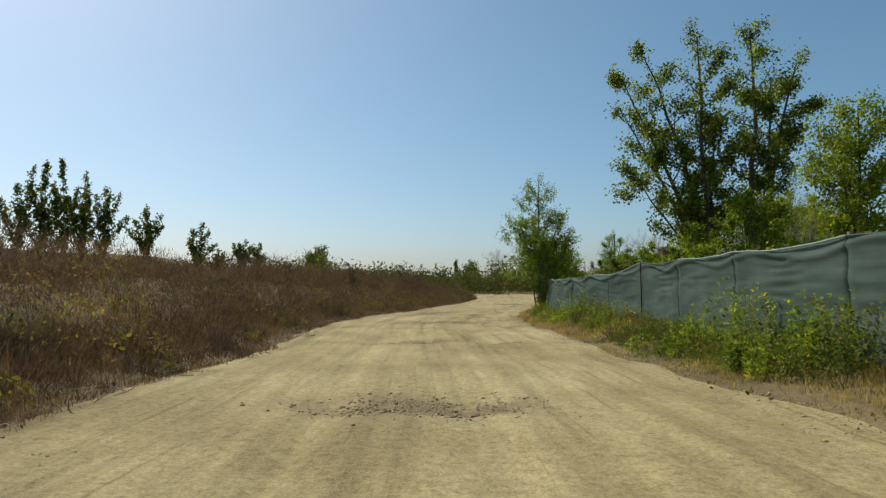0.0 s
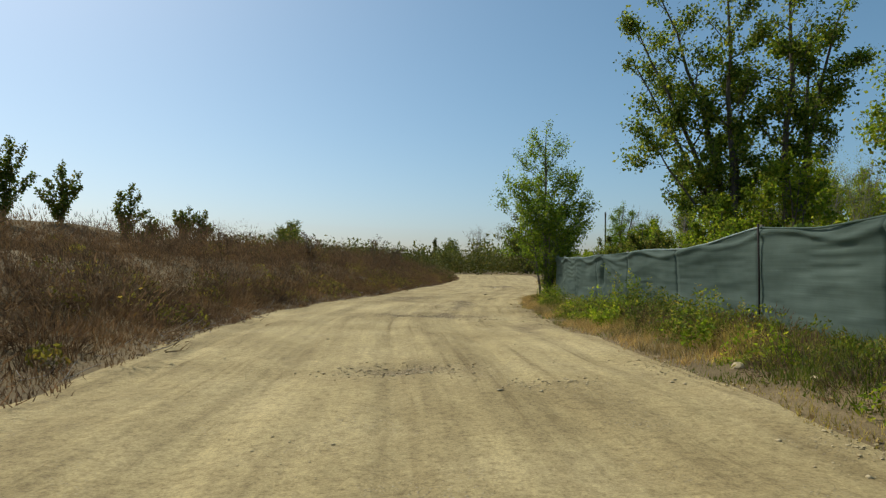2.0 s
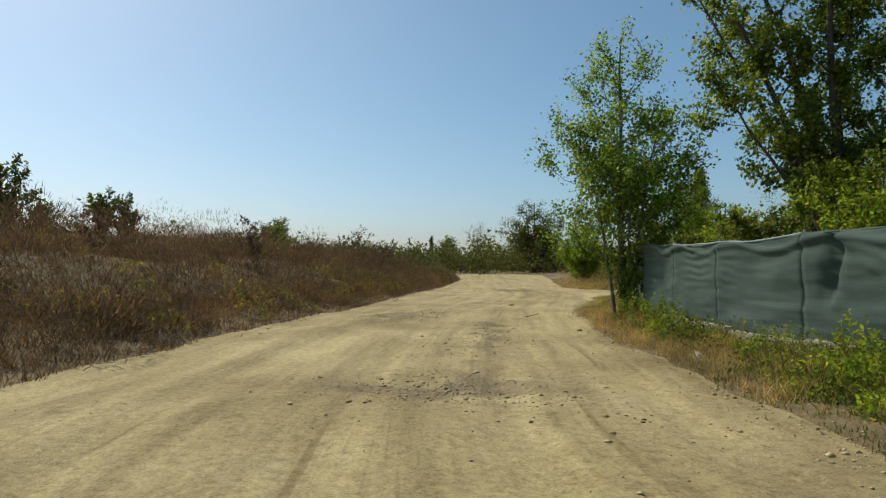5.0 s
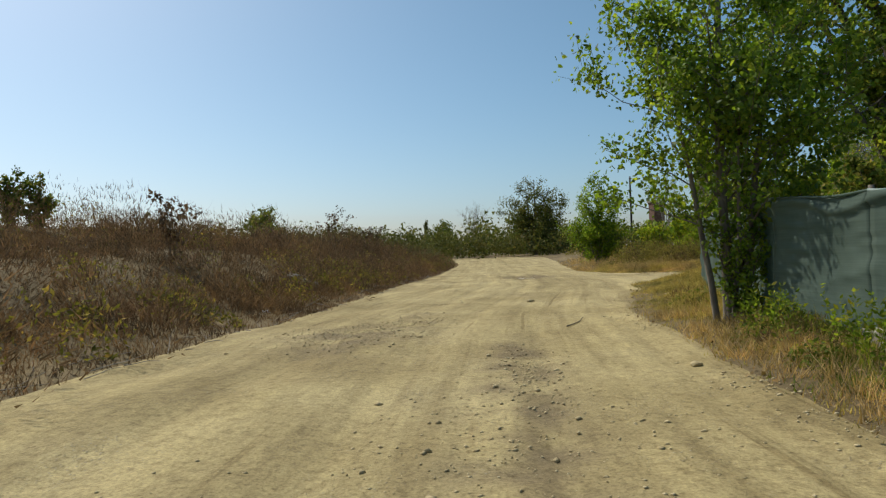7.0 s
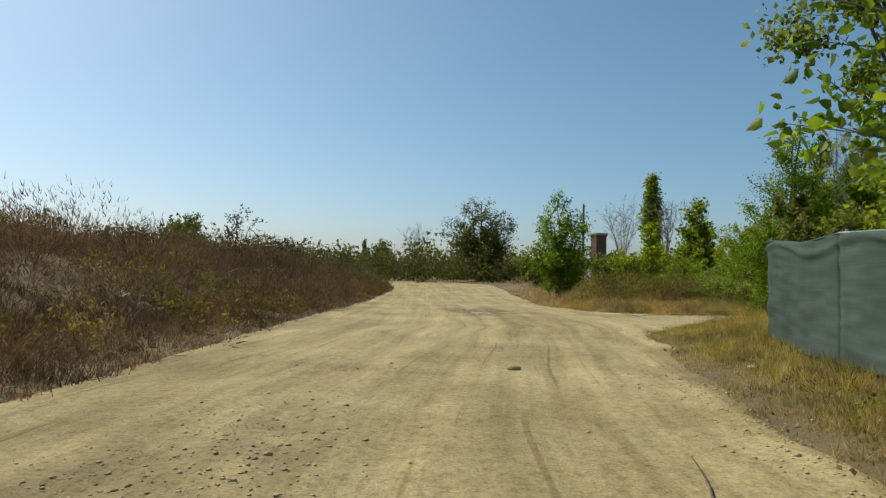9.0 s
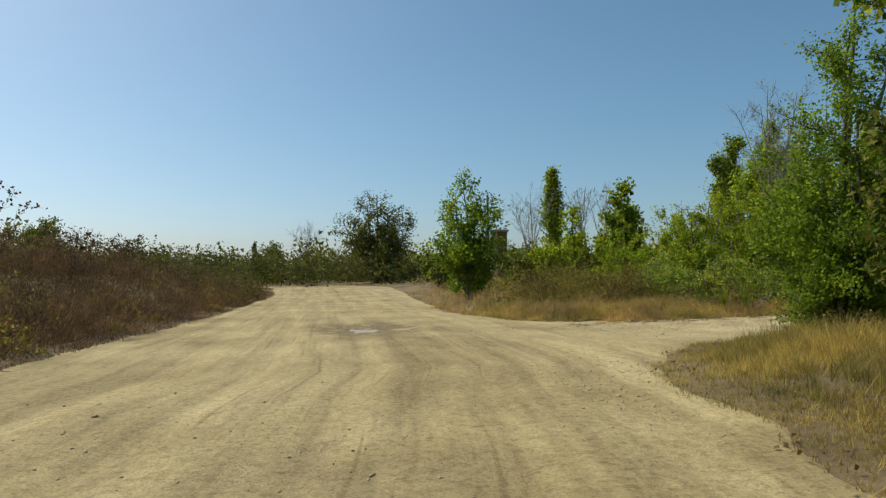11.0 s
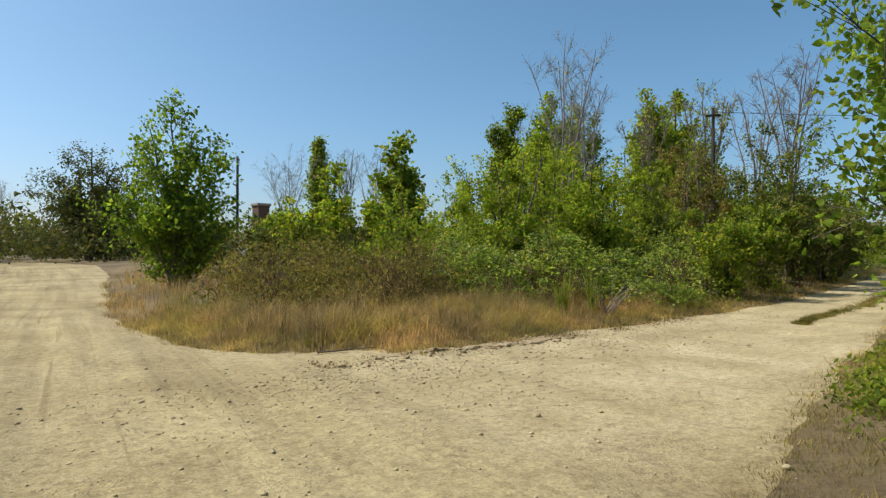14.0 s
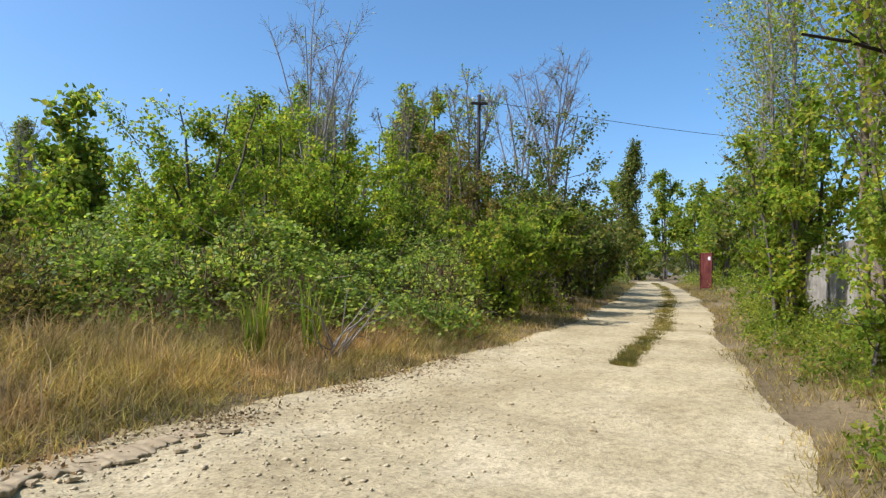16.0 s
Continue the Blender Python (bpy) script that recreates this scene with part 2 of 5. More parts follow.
M_CRUST = plain_material("dried_mud", (0.3, 0.22, 0.115), (0.46, 0.36, 0.2), 9.0, 0.95, 0.7, 0.02)
M_CLOD = plain_material("brown_clod", (0.21, 0.15, 0.075), (0.34, 0.26, 0.14), 9.0, 0.95, 0.6, 0.02)
M_BRICK = plain_material("sooty_brick", (0.09, 0.05, 0.035), (0.19, 0.115, 0.08), 2.5, 0.9, 0.6, 0.03)
M_RED = plain_material("faded_red_paint", (0.12, 0.03, 0.022), (0.2, 0.055, 0.04), 2.5, 0.6, 0.25, 0.01)
M_WIRE = plain_material("dull_wire", (0.05, 0.05, 0.05), (0.11, 0.11, 0.11), 5.0, 0.6, 0.1, 0.001)
M_WHITE = plain_material("white_enamel", (0.7, 0.7, 0.68), (0.8, 0.8, 0.78), 4.0, 0.5, 0.1, 0.002)
M_WATER, _ns, _ls, _b = material("muddy_water", 0.4)
_b.inputs["Base Color"].default_value = (0.42, 0.35, 0.23, 1)
_b.inputs["Specular IOR Level"].default_value = 0.25


# ---- building helpers ----
def vnoise(x, y, scale, seed=0):
    """Smooth noise on a lattice, about -1 to 1, for arrays of places."""
    x, y = np.asarray(x, float) / scale + 131.7 * seed, np.asarray(y, float) / scale - 57.3 * seed
    xi, yi = np.floor(x), np.floor(y)
    fx, fy = x - xi, y - yi
    fx, fy = fx * fx * (3 - 2 * fx), fy * fy * (3 - 2 * fy)

    def h(a, b):
        v = np.sin(a * 127.1 + b * 311.7 + seed * 17.17) * 43758.5453
        return (v - np.floor(v)) * 2 - 1

    return (h(xi, yi) * (1 - fx) + h(xi + 1, yi) * fx) * (1 - fy) + (h(xi, yi + 1) * (1 - fx) + h(xi + 1, yi + 1) * fx) * fy


def rise(a, b, v):
    u = np.clip((np.asarray(v, float) - a) / (b - a), 0, 1)
    return u * u * (3 - 2 * u)


def mesh_of(name, verts, groups, smooth=False):
    """A mesh from arrays: verts (n, 3), groups of faces (m, k) with k corners each."""
    me = bpy.data.meshes.new(name)
    verts = np.ascontiguousarray(verts, np.float32)
    groups = [np.ascontiguousarray(g, np.int32) for g in groups if len(g)]
    loops = np.concatenate([g.ravel() for g in groups])
    sizes = np.concatenate([np.full(len(g), g.shape[1], np.int32) for g in groups])
    starts = np.concatenate([[0], np.cumsum(sizes)[:-1]]).astype(np.int32)
    me.vertices.add(len(verts))
    me.vertices.foreach_set("co", verts.ravel())
    me.loops.add(len(loops))
    me.loops.foreach_set("vertex_index", loops)
    me.polygons.add(len(sizes))
    me.polygons.foreach_set("loop_start", starts)
    if smooth:
        me.polygons.foreach_set("use_smooth", np.ones(len(sizes), bool))
    me.update(calc_edges=True)
    return me


def part(name, me, mat, parent=None, label=""):
    """One mesh object, from a mesh or a bmesh, under a thing or a part."""
    if isinstance(me, bmesh.types.BMesh):
        bm, me = me, bpy.data.meshes.new(name)
        bm.to_mesh(me)
        bm.free()
    if mat and not me.materials:
        me.materials.append(mat)
    ob = new(name, me)
    ob.parent = parent
    return tagged(ob, label)


def thing(name, place, label, category, group="", turn=0.0):
    ob = new(name)
    ob.empty_display_size = 0.2
    ob.matrix_world = pose(*place, 0, 0, turn)
    return tagged(ob, label, category, group)


def tubes(paths, sides=6):
    """Tapered tubes along paths: each path is (points (n, 3), radii (n,))."""
    vs, qs, at = [], [], 0
    ang = np.linspace(0, 2 * np.pi, sides, endpoint=False)
    ring = np.stack([np.cos(ang), np.sin(ang)], 1)
    for pts, rad in paths:
        pts, rad = np.asarray(pts, float), np.asarray(rad, float)
        tan = np.gradient(pts, axis=0)
        tan /= np.linalg.norm(tan, axis=1, keepdims=True) + 1e-9
        ref = np.where(np.abs(tan[:, 2:]) > 0.9, np.array([[1.0, 0, 0]]), np.array([[0, 0, 1.0]]))
        u = np.cross(tan, ref)
        u /= np.linalg.norm(u, axis=1, keepdims=True) + 1e-9
        w = np.cross(tan, u)
        v = pts[:, None] + rad[:, None, None] * (ring[None, :, :1] * u[:, None] + ring[None, :, 1:] * w[:, None])
        vs.append(v.reshape(-1, 3))
        n = len(pts)
        a = (np.arange(n - 1)[:, None] * sides + np.arange(sides)[None]).ravel()
        b = (np.arange(n - 1)[:, None] * sides + (np.arange(sides)[None] + 1) % sides).ravel()
        qs.append(np.stack([a, b, b + sides, a + sides], 1) + at)
        at += n * sides
    return np.concatenate(vs), np.concatenate(qs)


def unit(v):
    return v / (np.linalg.norm(v, axis=-1, keepdims=True) + 1e-9)


def leaves_at(rng, places, size, up=0.35, slim=0.72, rich=False, out=None, facing=0.0):
    """A kite-shaped, slightly folded leaf at every place: vertices and faces. rich: a rounder blade of two halves."""
    n = len(places)
    axis = unit(rng.normal(size=(n, 3)) + [0, 0, -0.35]) if out is None else unit(out + rng.normal(size=(n, 3)) * 0.35)
    side = unit(np.cross(axis, rng.normal(size=(n, 3)) * 0.8 + np.array([-0.7, -0.1, 1.0]) * up + facing))
    fold = np.cross(axis, side)
    ln = size * rng.uniform(0.65, 1.3, (n, 1))
    if rich:
        half = side * ln * slim / 2
        lift = fold * ln * 0.14
        v = np.stack([places, places + axis * ln * 0.28 + half + lift, places + axis * ln * 0.66 + half * 0.72 + lift, places + axis * ln,
                      places + axis * ln * 0.66 - half * 0.72 + lift, places + axis * ln * 0.28 - half + lift], 1)
        k = 6 * np.arange(n)[:, None]
        return v.reshape(-1, 3), np.concatenate([k + np.array([[0, 1, 2, 3]]), k + np.array([[0, 3, 4, 5]])])
    mid = places + axis * ln * 0.42
    v = np.stack([places, mid + side * ln * slim / 2 + fold * ln * 0.1, places + axis * ln, mid - side * ln * slim / 2 + fold * ln * 0.1], 1)
    f = np.arange(4 * n).reshape(n, 4)
    return v.reshape(-1, 3), f


def blades_at(rng, places, height, width, lean=0.35, droop=0.3, plain=False):
    """A bent grass blade at every place. plain: a single straight blade."""
    n = len(places)
    h = height * rng.uniform(0.5, 1.3, (n, 1)) if np.isscalar(height) else height[:, None] * rng.uniform(0.6, 1.25, (n, 1))
    az = rng.uniform(0, 2 * np.pi, n)
    d = np.stack([np.cos(az), np.sin(az), np.zeros(n)], 1) * rng.uniform(0.1, 1, (n, 1))
    s = np.stack([-np.sin(az), np.cos(az), np.zeros(n)], 1) * width * rng.uniform(0.6, 1.4, (n, 1)) * 0.5
    spin = rng.uniform(0, 2 * np.pi, (n, 1))
    s = s * np.cos(spin) + np.stack([np.cos(az), np.sin(az), np.zeros(n)], 1) * width * 0.5 * np.sin(spin)
    up = np.array([[0, 0, 1.0]])
    m = places + h * (0.55 * up + lean * 0.4 * d)
    t = places + h * ((1 - droop * 0.5) * up + (lean + droop) * d)
    if plain:
        return np.stack([places - s, places + s, t], 1).reshape(-1, 3), np.zeros((0, 4), int), np.arange(3 * n).reshape(n, 3)
    v = np.stack([places - s, places + s, m + s * 0.7, m - s * 0.7, t], 1).reshape(-1, 3)
    k = 5 * np.arange(n)[:, None]
    return v, k + np.array([[0, 1, 2, 3]]), k + np.array([[3, 2, 4]])


# ---- the lie of the land ----
PX, PY = 3.6, 49.2
LEFT_Y = [-60, -20, -8, 1.4, 7.6, 15, 20, 30, 40, 50, 60, 84, 100, 112, 125]
LEFT_X = [1.5, -0.3, -0.8, -1.6, -2.6, -3.7, -3.5, -3.0, -2.3, -2.0, -1.5, -1.0, -2.0, -5.5, -14]
RIGHT_Y = [-60, -20, -8, -2.5, 1.3, 8, 13, 17, 22, 27, 30, 34.5, 37, 39.7, 41.5, 43, 44.2, 49.0, 49.6, 50.6, 53, 57, 70, 84, 100, 112, 125]
RIGHT_X = [10.5, 8.6, 7.5, 6.6, 5.8, 5.0, 4.3, 4.0, 3.9, 4.0, 4.3, 5.35, 6.2, 6.7, 7.6, 9.3, 11.5, 10.2, 8.6, 8.05, 7.6, 7.3, 8.2, 9.3, 9.5, 7, -1]
SOUTH_X = [5, 7.6, 9.3, 12.5, 15.0, 17.5, 20.6, 30.8, 61, 130]
SOUTH_Y = [39, 41.5, 42.9, 44.4, 45.25, 46.15, 47.2, 50.3, 61, 86]
NORTH_X = [5, 8, 11, 14, 17, 19.5, 23.3, 33.2, 64, 130]
NORTH_Y = [48.2, 48.3, 48.5, 49.2, 49.7, 50.1, 50.8, 53.7, 64.6, 90]


def road_inside(x, y):
    """Metres inside the road's edge (below zero: outside)."""
    wob = 0.15 * vnoise(x, y, 1.5, 3) + 0.05 * vnoise(x, y, 0.5, 4)
    main = np.minimum(x - np.interp(y, LEFT_Y, LEFT_X), np.interp(y, RIGHT_Y, RIGHT_X) - x)
    side = np.minimum(np.minimum(y - np.interp(x, SOUTH_X, SOUTH_Y), np.interp(x, NORTH_X, NORTH_Y) - y), x - 5.0)
    return np.maximum(main, side) + wob


def hump(x, y, cx, cy, rx, ry):
    return np.exp(-(((x - cx) / rx) ** 2 + ((y - cy) / ry) ** 2))


def road_mid(y):
    return 0.5 * (np.interp(y, LEFT_Y, LEFT_X) + np.interp(y, RIGHT_Y, np.minimum(RIGHT_X, 7.5)))


def damp_at(x, y):
    """Dark trampled or damp spots on the road."""
    spots = ((PX, PY, 0.95, 1.6, 3.2), (2.5, -3.0, 1.3, 0.6, 1.1), (1.2, 16.6, 1.3, 0.8, 1.0), (1.5, 6.4, 0.8, 0.5, 0.5), (-0.8, 26.6, 1.0, 1.8, 0.8), (1.5, 20.6, 0.5, 2.4, 0.8), (0.0, 29.4, 0.5, 1.8, 0.45), (4.6, 14.5, 0.3, 3.0, 0.4), (4.9, 32.5, 0.35, 2.5, 0.4), (2.6, 36.6, 0.8, 0.8, 0.4), (1.7, 24.2, 0.35, 1.8, 0.9), (3.6, 12.6, 0.5, 2.4, 0.5))
    d = sum(1.35 * k * hump(x, y, cx, cy, rx, ry) for cx, cy, rx, ry, k in spots)
    return np.clip(d * (0.55 + 0.8 * vnoise(x, y, 0.4, 71) + 0.5 * vnoise(x, y, 0.2, 72)), 0, 0.9)


def land(x, y):
    """The height of the ground."""
    x, y = np.asarray(x, float), np.asarray(y, float)
    ins = road_inside(x, y)
    left = np.interp(y, LEFT_Y, LEFT_X) - x
    bank = 1.55 * rise(0.2, 6.0, left) + 2.3 * rise(5, 26, left)
    bank *= (1 - 0.75 * rise(62, 96, y)) * (1 + 0.16 * vnoise(x, y, 7, 5)) * rise(-400, -60, x)
    verge = 0.24 * rise(0.0, 3.0, -ins) * (left < 0) * (1 + 0.4 * vnoise(x, y, 2.2, 6))
    z = bank + verge + 0.6 * rise(74, 106, y)
    z = z + rise(12, 44, x) * rise(36, 44, y) * 0.55
    z = z + 0.035 * vnoise(x, y, 2.4, 7) + 0.015 * vnoise(x, y, 0.7, 8) + 0.05 * vnoise(x, y, 9, 9)
    on = rise(0.0, 0.6, ins)
    mid = road_mid(y)
    ruts = -0.03 * (np.exp(-(((x - mid + 0.2 + 0.3 * np.sin(y / 9)) % 1.55 - 0.4) / 0.22) ** 2))
    z = z + on * (ruts * (y < 60) + 0.008 * vnoise(x, y, 0.28, 10) + 0.03 * np.clip(damp_at(x, y), 0, 1) * vnoise(x, y, 0.2, 11))
    z = z - 0.10 * hump(x, y, PX, PY, 0.8, 1.3) - 0.05 * hump(x, y, 1.2, 16.6, 1.1, 0.6)
    z = z - 0.06 * hump(x, y, 2.5, -3.0, 1.0, 0.5) - 0.04 * hump(x, y, 1.5, 6.4, 0.7, 0.4)
    return z


def lines(*spans):
    out = []
    for a, b, step in spans:
        out += list(np.arange(a, b, step))
    return np.array(sorted(set(out + [spans[-1][1]])))


def sheet(xs, ys, keep=None):
    gx, gy = np.meshgrid(xs, ys)
    idx = np.arange(gx.size).reshape(gx.shape)
    q = np.stack([idx[:-1, :-1], idx[:-1, 1:], idx[1:, 1:], idx[1:, :-1]], -1).reshape(-1, 4)
    if keep is not None:
        ok = keep(gx.ravel(), gy.ravel())
        q = q[ok[q].any(1)]
    used = np.unique(q)
    back = np.zeros(gx.size, np.int64)
    back[used] = np.arange(len(used))
    return gx.ravel()[used], gy.ravel()[used], back[q]


far_x = [-2600, -1700, -1000, -600, -380, -250, -170, -120, -90, -70, -55, -44]
gxs = np.concatenate([far_x, np.arange(-36, -14, 1.2), np.arange(-14, 32, 0.42), np.arange(32, 70, 1.0), -np.array(far_x[::-1]) + 30])
gys = np.concatenate([np.array(far_x) - 20, np.arange(-60, -16, 2.5), np.arange(-16, 62, 0.42), np.arange(62, 130, 1.4), [135, 145, 160, 180, 210, 250, 320, 420, 600, 1000, 1700, 2600]])
gxs, gys = np.unique(gxs), np.unique(gys)
x, y, q = sheet(gxs, gys)
z = land(x, y) - 0.11 * rise(-0.25, 0.6, road_inside(x, y))
ground = part("ground", mesh_of("ground", np.stack([x, y, z], 1), [q], True), M_SOIL)
tagged(ground, "dry brown soil with leaf litter and stubble", "ground", kind="structure")

in_side = lambda x, y: (x > 9.5) & (y > 42)  # noqa: E731
rxs = lines((-16, -5, 0.8), (-5, 22, 0.14), (22, 34, 0.22), (34, 128, 1.2))
rys = lines((-58, -14, 1.0), (-14, 56, 0.14), (56, 124, 0.6))
x, y, q = sheet(rxs, rys, lambda x, y: road_inside(x, y) > -0.35)
z = land(x, y) + np.clip(road_inside(x, y) * 0.16, -0.05, 0.0)
cx, cy = x[q].mean(1), y[q].mean(1)
side_q = in_side(cx, cy)
for name, mask, mat, label in (("road", ~side_q, M_ROAD, "rutted unpaved road of dusty yellow earth"), ("side_road", side_q, M_ROAD, "narrow pale gravelly earth track between hedges")):
    sub = q[mask]
    used, inv = np.unique(sub, return_inverse=True)
    me = mesh_of(name, np.stack([x[used], y[used], z[used]], 1), [inv.reshape(-1, 4)], True)
    uv = me.uv_layers.new(name="along")
    corner = np.zeros(len(me.loops), np.int32)
    me.loops.foreach_get("vertex_index", corner)
    vx, vy = x[used][corner], y[used][corner]
    uv.data.foreach_set("uv", np.stack([vx - road_mid(vy), vy], 1).astype(np.float32).ravel())
    pale = me.attributes.new("pale", "FLOAT", "POINT")
    pale.data.foreach_set("value", (rise(5.5, 13, x[used] + 1.2 * vnoise(x[used], y[used], 2.0, 73)) * rise(41, 45.5, y[used])).astype(np.float32))
    damp = me.attributes.new("damp", "FLOAT", "POINT")
    damp.data.foreach_set("value", damp_at(x[used], y[used]).astype(np.float32))
    tagged(part(name, me, mat), label, "road", kind="structure")


# ---- trees and bushes ----
def bent(rng, start, direction, length, n=5, wobble=0.12, lift=0.0):
    """A slightly crooked line of points."""
    d = unit(np.asarray(direction, float))
    pts = [np.asarray(start, float)]
    for i in range(n - 1):
        d = unit(d + rng.normal(size=3) * wobble + np.array([0, 0, lift]))
        pts.append(pts[-1] + d * length / (n - 1))
    return np.array(pts)


PROFILES = {
    "ovate": lambda h: 0.18 + 0.92 * np.sin(np.pi * np.clip(h * 0.93 + 0.05, 0, 1)) ** 0.8 * (1.05 - 0.55 * h),
    "round": lambda h: np.sqrt(np.clip(1 - (2 * h - 0.95) ** 2, 0.04, 1)),
    "column": lambda h: (0.12 + 0.95 * np.sin(np.pi * np.clip(0.16 + 0.84 * h, 0, 1)) ** 0.8),
    "fan": lambda h: 0.5 + 0.6 * np.clip(h, 0, 1) * (1.25 - np.clip(h, 0, 1)) * 2.2,
    "open": lambda h: 0.5 + 0.5 * np.sin(np.pi * np.clip(h, 0, 1)),
}


def plant(rng, height, radius, shape="ovate", stems=((0, 0, 1.0),), first=0.18, limbs=22, twigs=5, leaves=5000, leaf=0.12, climb=0.9, thick=None, spread=0.16, bunch=0.0, rich=False, twig=0.004, splay=1.25):
    """Wood and leaf arrays of a tree or bush. stems: lean in x and y, in metres at the top, and share of the height."""
    wood, fine, anchor = [], [], []
    thick = thick or height * 0.014 + 0.02
    per = max(3, limbs // len(stems))
    for lx, ly, share in stems:
        h = height * share
        n = 9
        s = np.linspace(0, 1, n)
        wob = np.cumsum(rng.normal(size=(n, 2)) * 0.012 * h, 0) * s[:, None]
        base = rng.normal(size=2) * 0.12 * (len(stems) > 1)
        trunk = np.stack([base[0] + lx * s**splay + wob[:, 0], base[1] + ly * s**splay + wob[:, 1], h * s], 1)
        wood.append((trunk, thick * share * (1 - 0.86 * s) + 0.006))
        for j in range(per):
            f = first + (0.97 - first) * ((j + rng.uniform(0, 0.9)) / per)
            at = np.array([np.interp(f, s, trunk[:, k]) for k in range(3)])
            az = j * 2.4 + rng.uniform(-0.5, 0.5)
            u = (f - first) / (1 - first)
            length = radius * PROFILES[shape](u) * rng.uniform(0.7, 1.15)
            limb = bent(rng, at, (np.cos(az), np.sin(az), climb * rng.uniform(0.5, 1.3)), length * 1.15, 5, 0.13, 0.05)
            r0 = thick * share * 0.42 * (1 - 0.75 * f)
            wood.append((limb, np.linspace(r0, 0.006, 5)))
            anchor.append((limb[2], limb[4], 1.0))
            for _ in range(twigs):
                g = rng.uniform(0.25, 1.0) * 4
                k = int(min(3, g))
                p = limb[k] + (limb[k + 1] - limb[k]) * (g - k)
                tw = bent(rng, p, unit(limb[-1] - limb[0]) + rng.normal(size=3) * 0.75 + [0, 0, 0.25], length * rng.uniform(0.2, 0.5), 3, 0.2)
                fine.append((tw[[0, 2]], np.array([max(twig, r0 * 0.3), 0.75 * twig])))
                anchor.append((tw[0], tw[2], 0.8))
        anchor.append((trunk[-2], trunk[-1], 1.0))
        if radius < 1.3:
            anchor += [(trunk[k - 1], trunk[k], 1.0) for k in range(1, n)]
    vs, fs = tubes([w for w in wood if w[1][0] > 0.03] or wood[:1], 6)
    thin = [w for w in wood if w[1][0] <= 0.03]
    if thin:
        v2, f2 = tubes(thin, 3)
        vs, fs = np.concatenate([vs, v2]), np.concatenate([fs, f2 + len(vs)])
    if fine:
        v2, f2 = tubes(fine, 3)
        vs, fs = np.concatenate([vs, v2]), np.concatenate([fs, f2 + len(vs)])
    if not leaves:
        return (vs, fs), None
    a = np.array([p for p, _, _ in anchor])
    b = np.array([p for _, p, _ in anchor])
    w = np.linalg.norm(b - a, axis=1) + 0.05
    if bunch:
        w *= np.exp(rng.normal(size=len(w)) * bunch)
    pick = rng.choice(len(a), leaves, p=w / w.sum())
    u = rng.uniform(0, 1.05, (leaves, 1))
    places = a[pick] * (1 - u) + b[pick] * u + rng.normal(size=(leaves, 3)) * spread * (0.5 + 0.5 * min(1, radius / 2))
    places[:, 2] = np.maximum(places[:, 2], 0.03)
    core = a[pick] * 0.5 + b[pick] * 0.5 - np.array([0, 0, 0.5 * spread])
    face = unit(places * [1, 1, 0.7] - [0, 0, 0.35 * height]) * 0.9 + unit(places - core) * 0.5
    return (vs, fs), leaves_at(rng, places, leaf, 0.2, rich=rich, facing=face)


def grown(name, place, label, category, data, leaf_mat, bark=None, group="", turn=0.0):
    """Sets a plant's arrays as one thing with its wood and its crown."""
    (vs, fs), lf = data
    z = float(land(place[0], place[1])) - 0.05
    ob = thing(name, (place[0], place[1], z), label, category, group, turn)
    part("trunk" if category == "tree" else "branchwork", mesh_of("wood", vs, [fs], True), bark or M_BARK, ob)
    if lf:
        part("crown" if category == "tree" else "foliage", mesh_of("leaves", lf[0], [lf[1]]), leaf_mat, ob)
    return ob


def scatter(rng, n, x0, x1, y0, y1, ok):
    x, y = rng.uniform(x0, x1, n), rng.uniform(y0, y1, n)
    k = ok(x, y)
    return x[k], y[k]

R = np.random.default_rng

# young poplar beside the fence
grown("poplar_tree", (5.3, 27.0), "young poplar with dense dark green leaves beside the net fence", "tree",
      plant(R(11), 7.65, 1.9, "ovate", ((-0.45, 0.2, 1.0), (0.0, -0.2, 0.88), (0.8, 0.3, 0.76), (-0.75, 0.4, 0.66), (1.5, 0.1, 0.56), (0.3, -0.4, 0.5), (0.1, 0.5, 0.7)), 0.24, 112, 7, 19500, 0.09, 0.75, 0.08, 0.12, 0.7, True), M_POPLAR, M_MIDBARK)
grown("poplar_sucker", (5.5, 26.75), "leafy suckers at the young poplar's foot", "bush",
      plant(R(16), 1.5, 0.45, "open", ((-0.3, 0.2, 1.0), (0.2, -0.3, 0.8), (-0.2, 0.5, 0.9), (0.3, 0.3, 0.6)), 0.05, 30, 4, 2000, 0.075, 1.2, 0.02, 0.08, 0.3), M_POPLAR, M_BARK)
# bushy poplar on the far verge
grown("bushy_poplar", (10.05, 64.5), "bushy young poplar leafed down to the dry grass", "tree",
      plant(R(12), 6.45, 1.95, "ovate", ((-0.1, 0, 1.0), (-1.3, 0.2, 0.66), (1.1, -0.2, 0.72), (-0.6, -0.3, 0.84), (0.5, 0.3, 0.86), (0.2, -0.6, 0.5), (-1.7, -0.2, 0.42), (1.6, 0.1, 0.46), (-0.8, -0.8, 0.36)), 0.03, 144, 6, 10500, 0.155, 1.0, 0.09, 0.14, 0.6), M_BUSHY, M_MIDBARK)
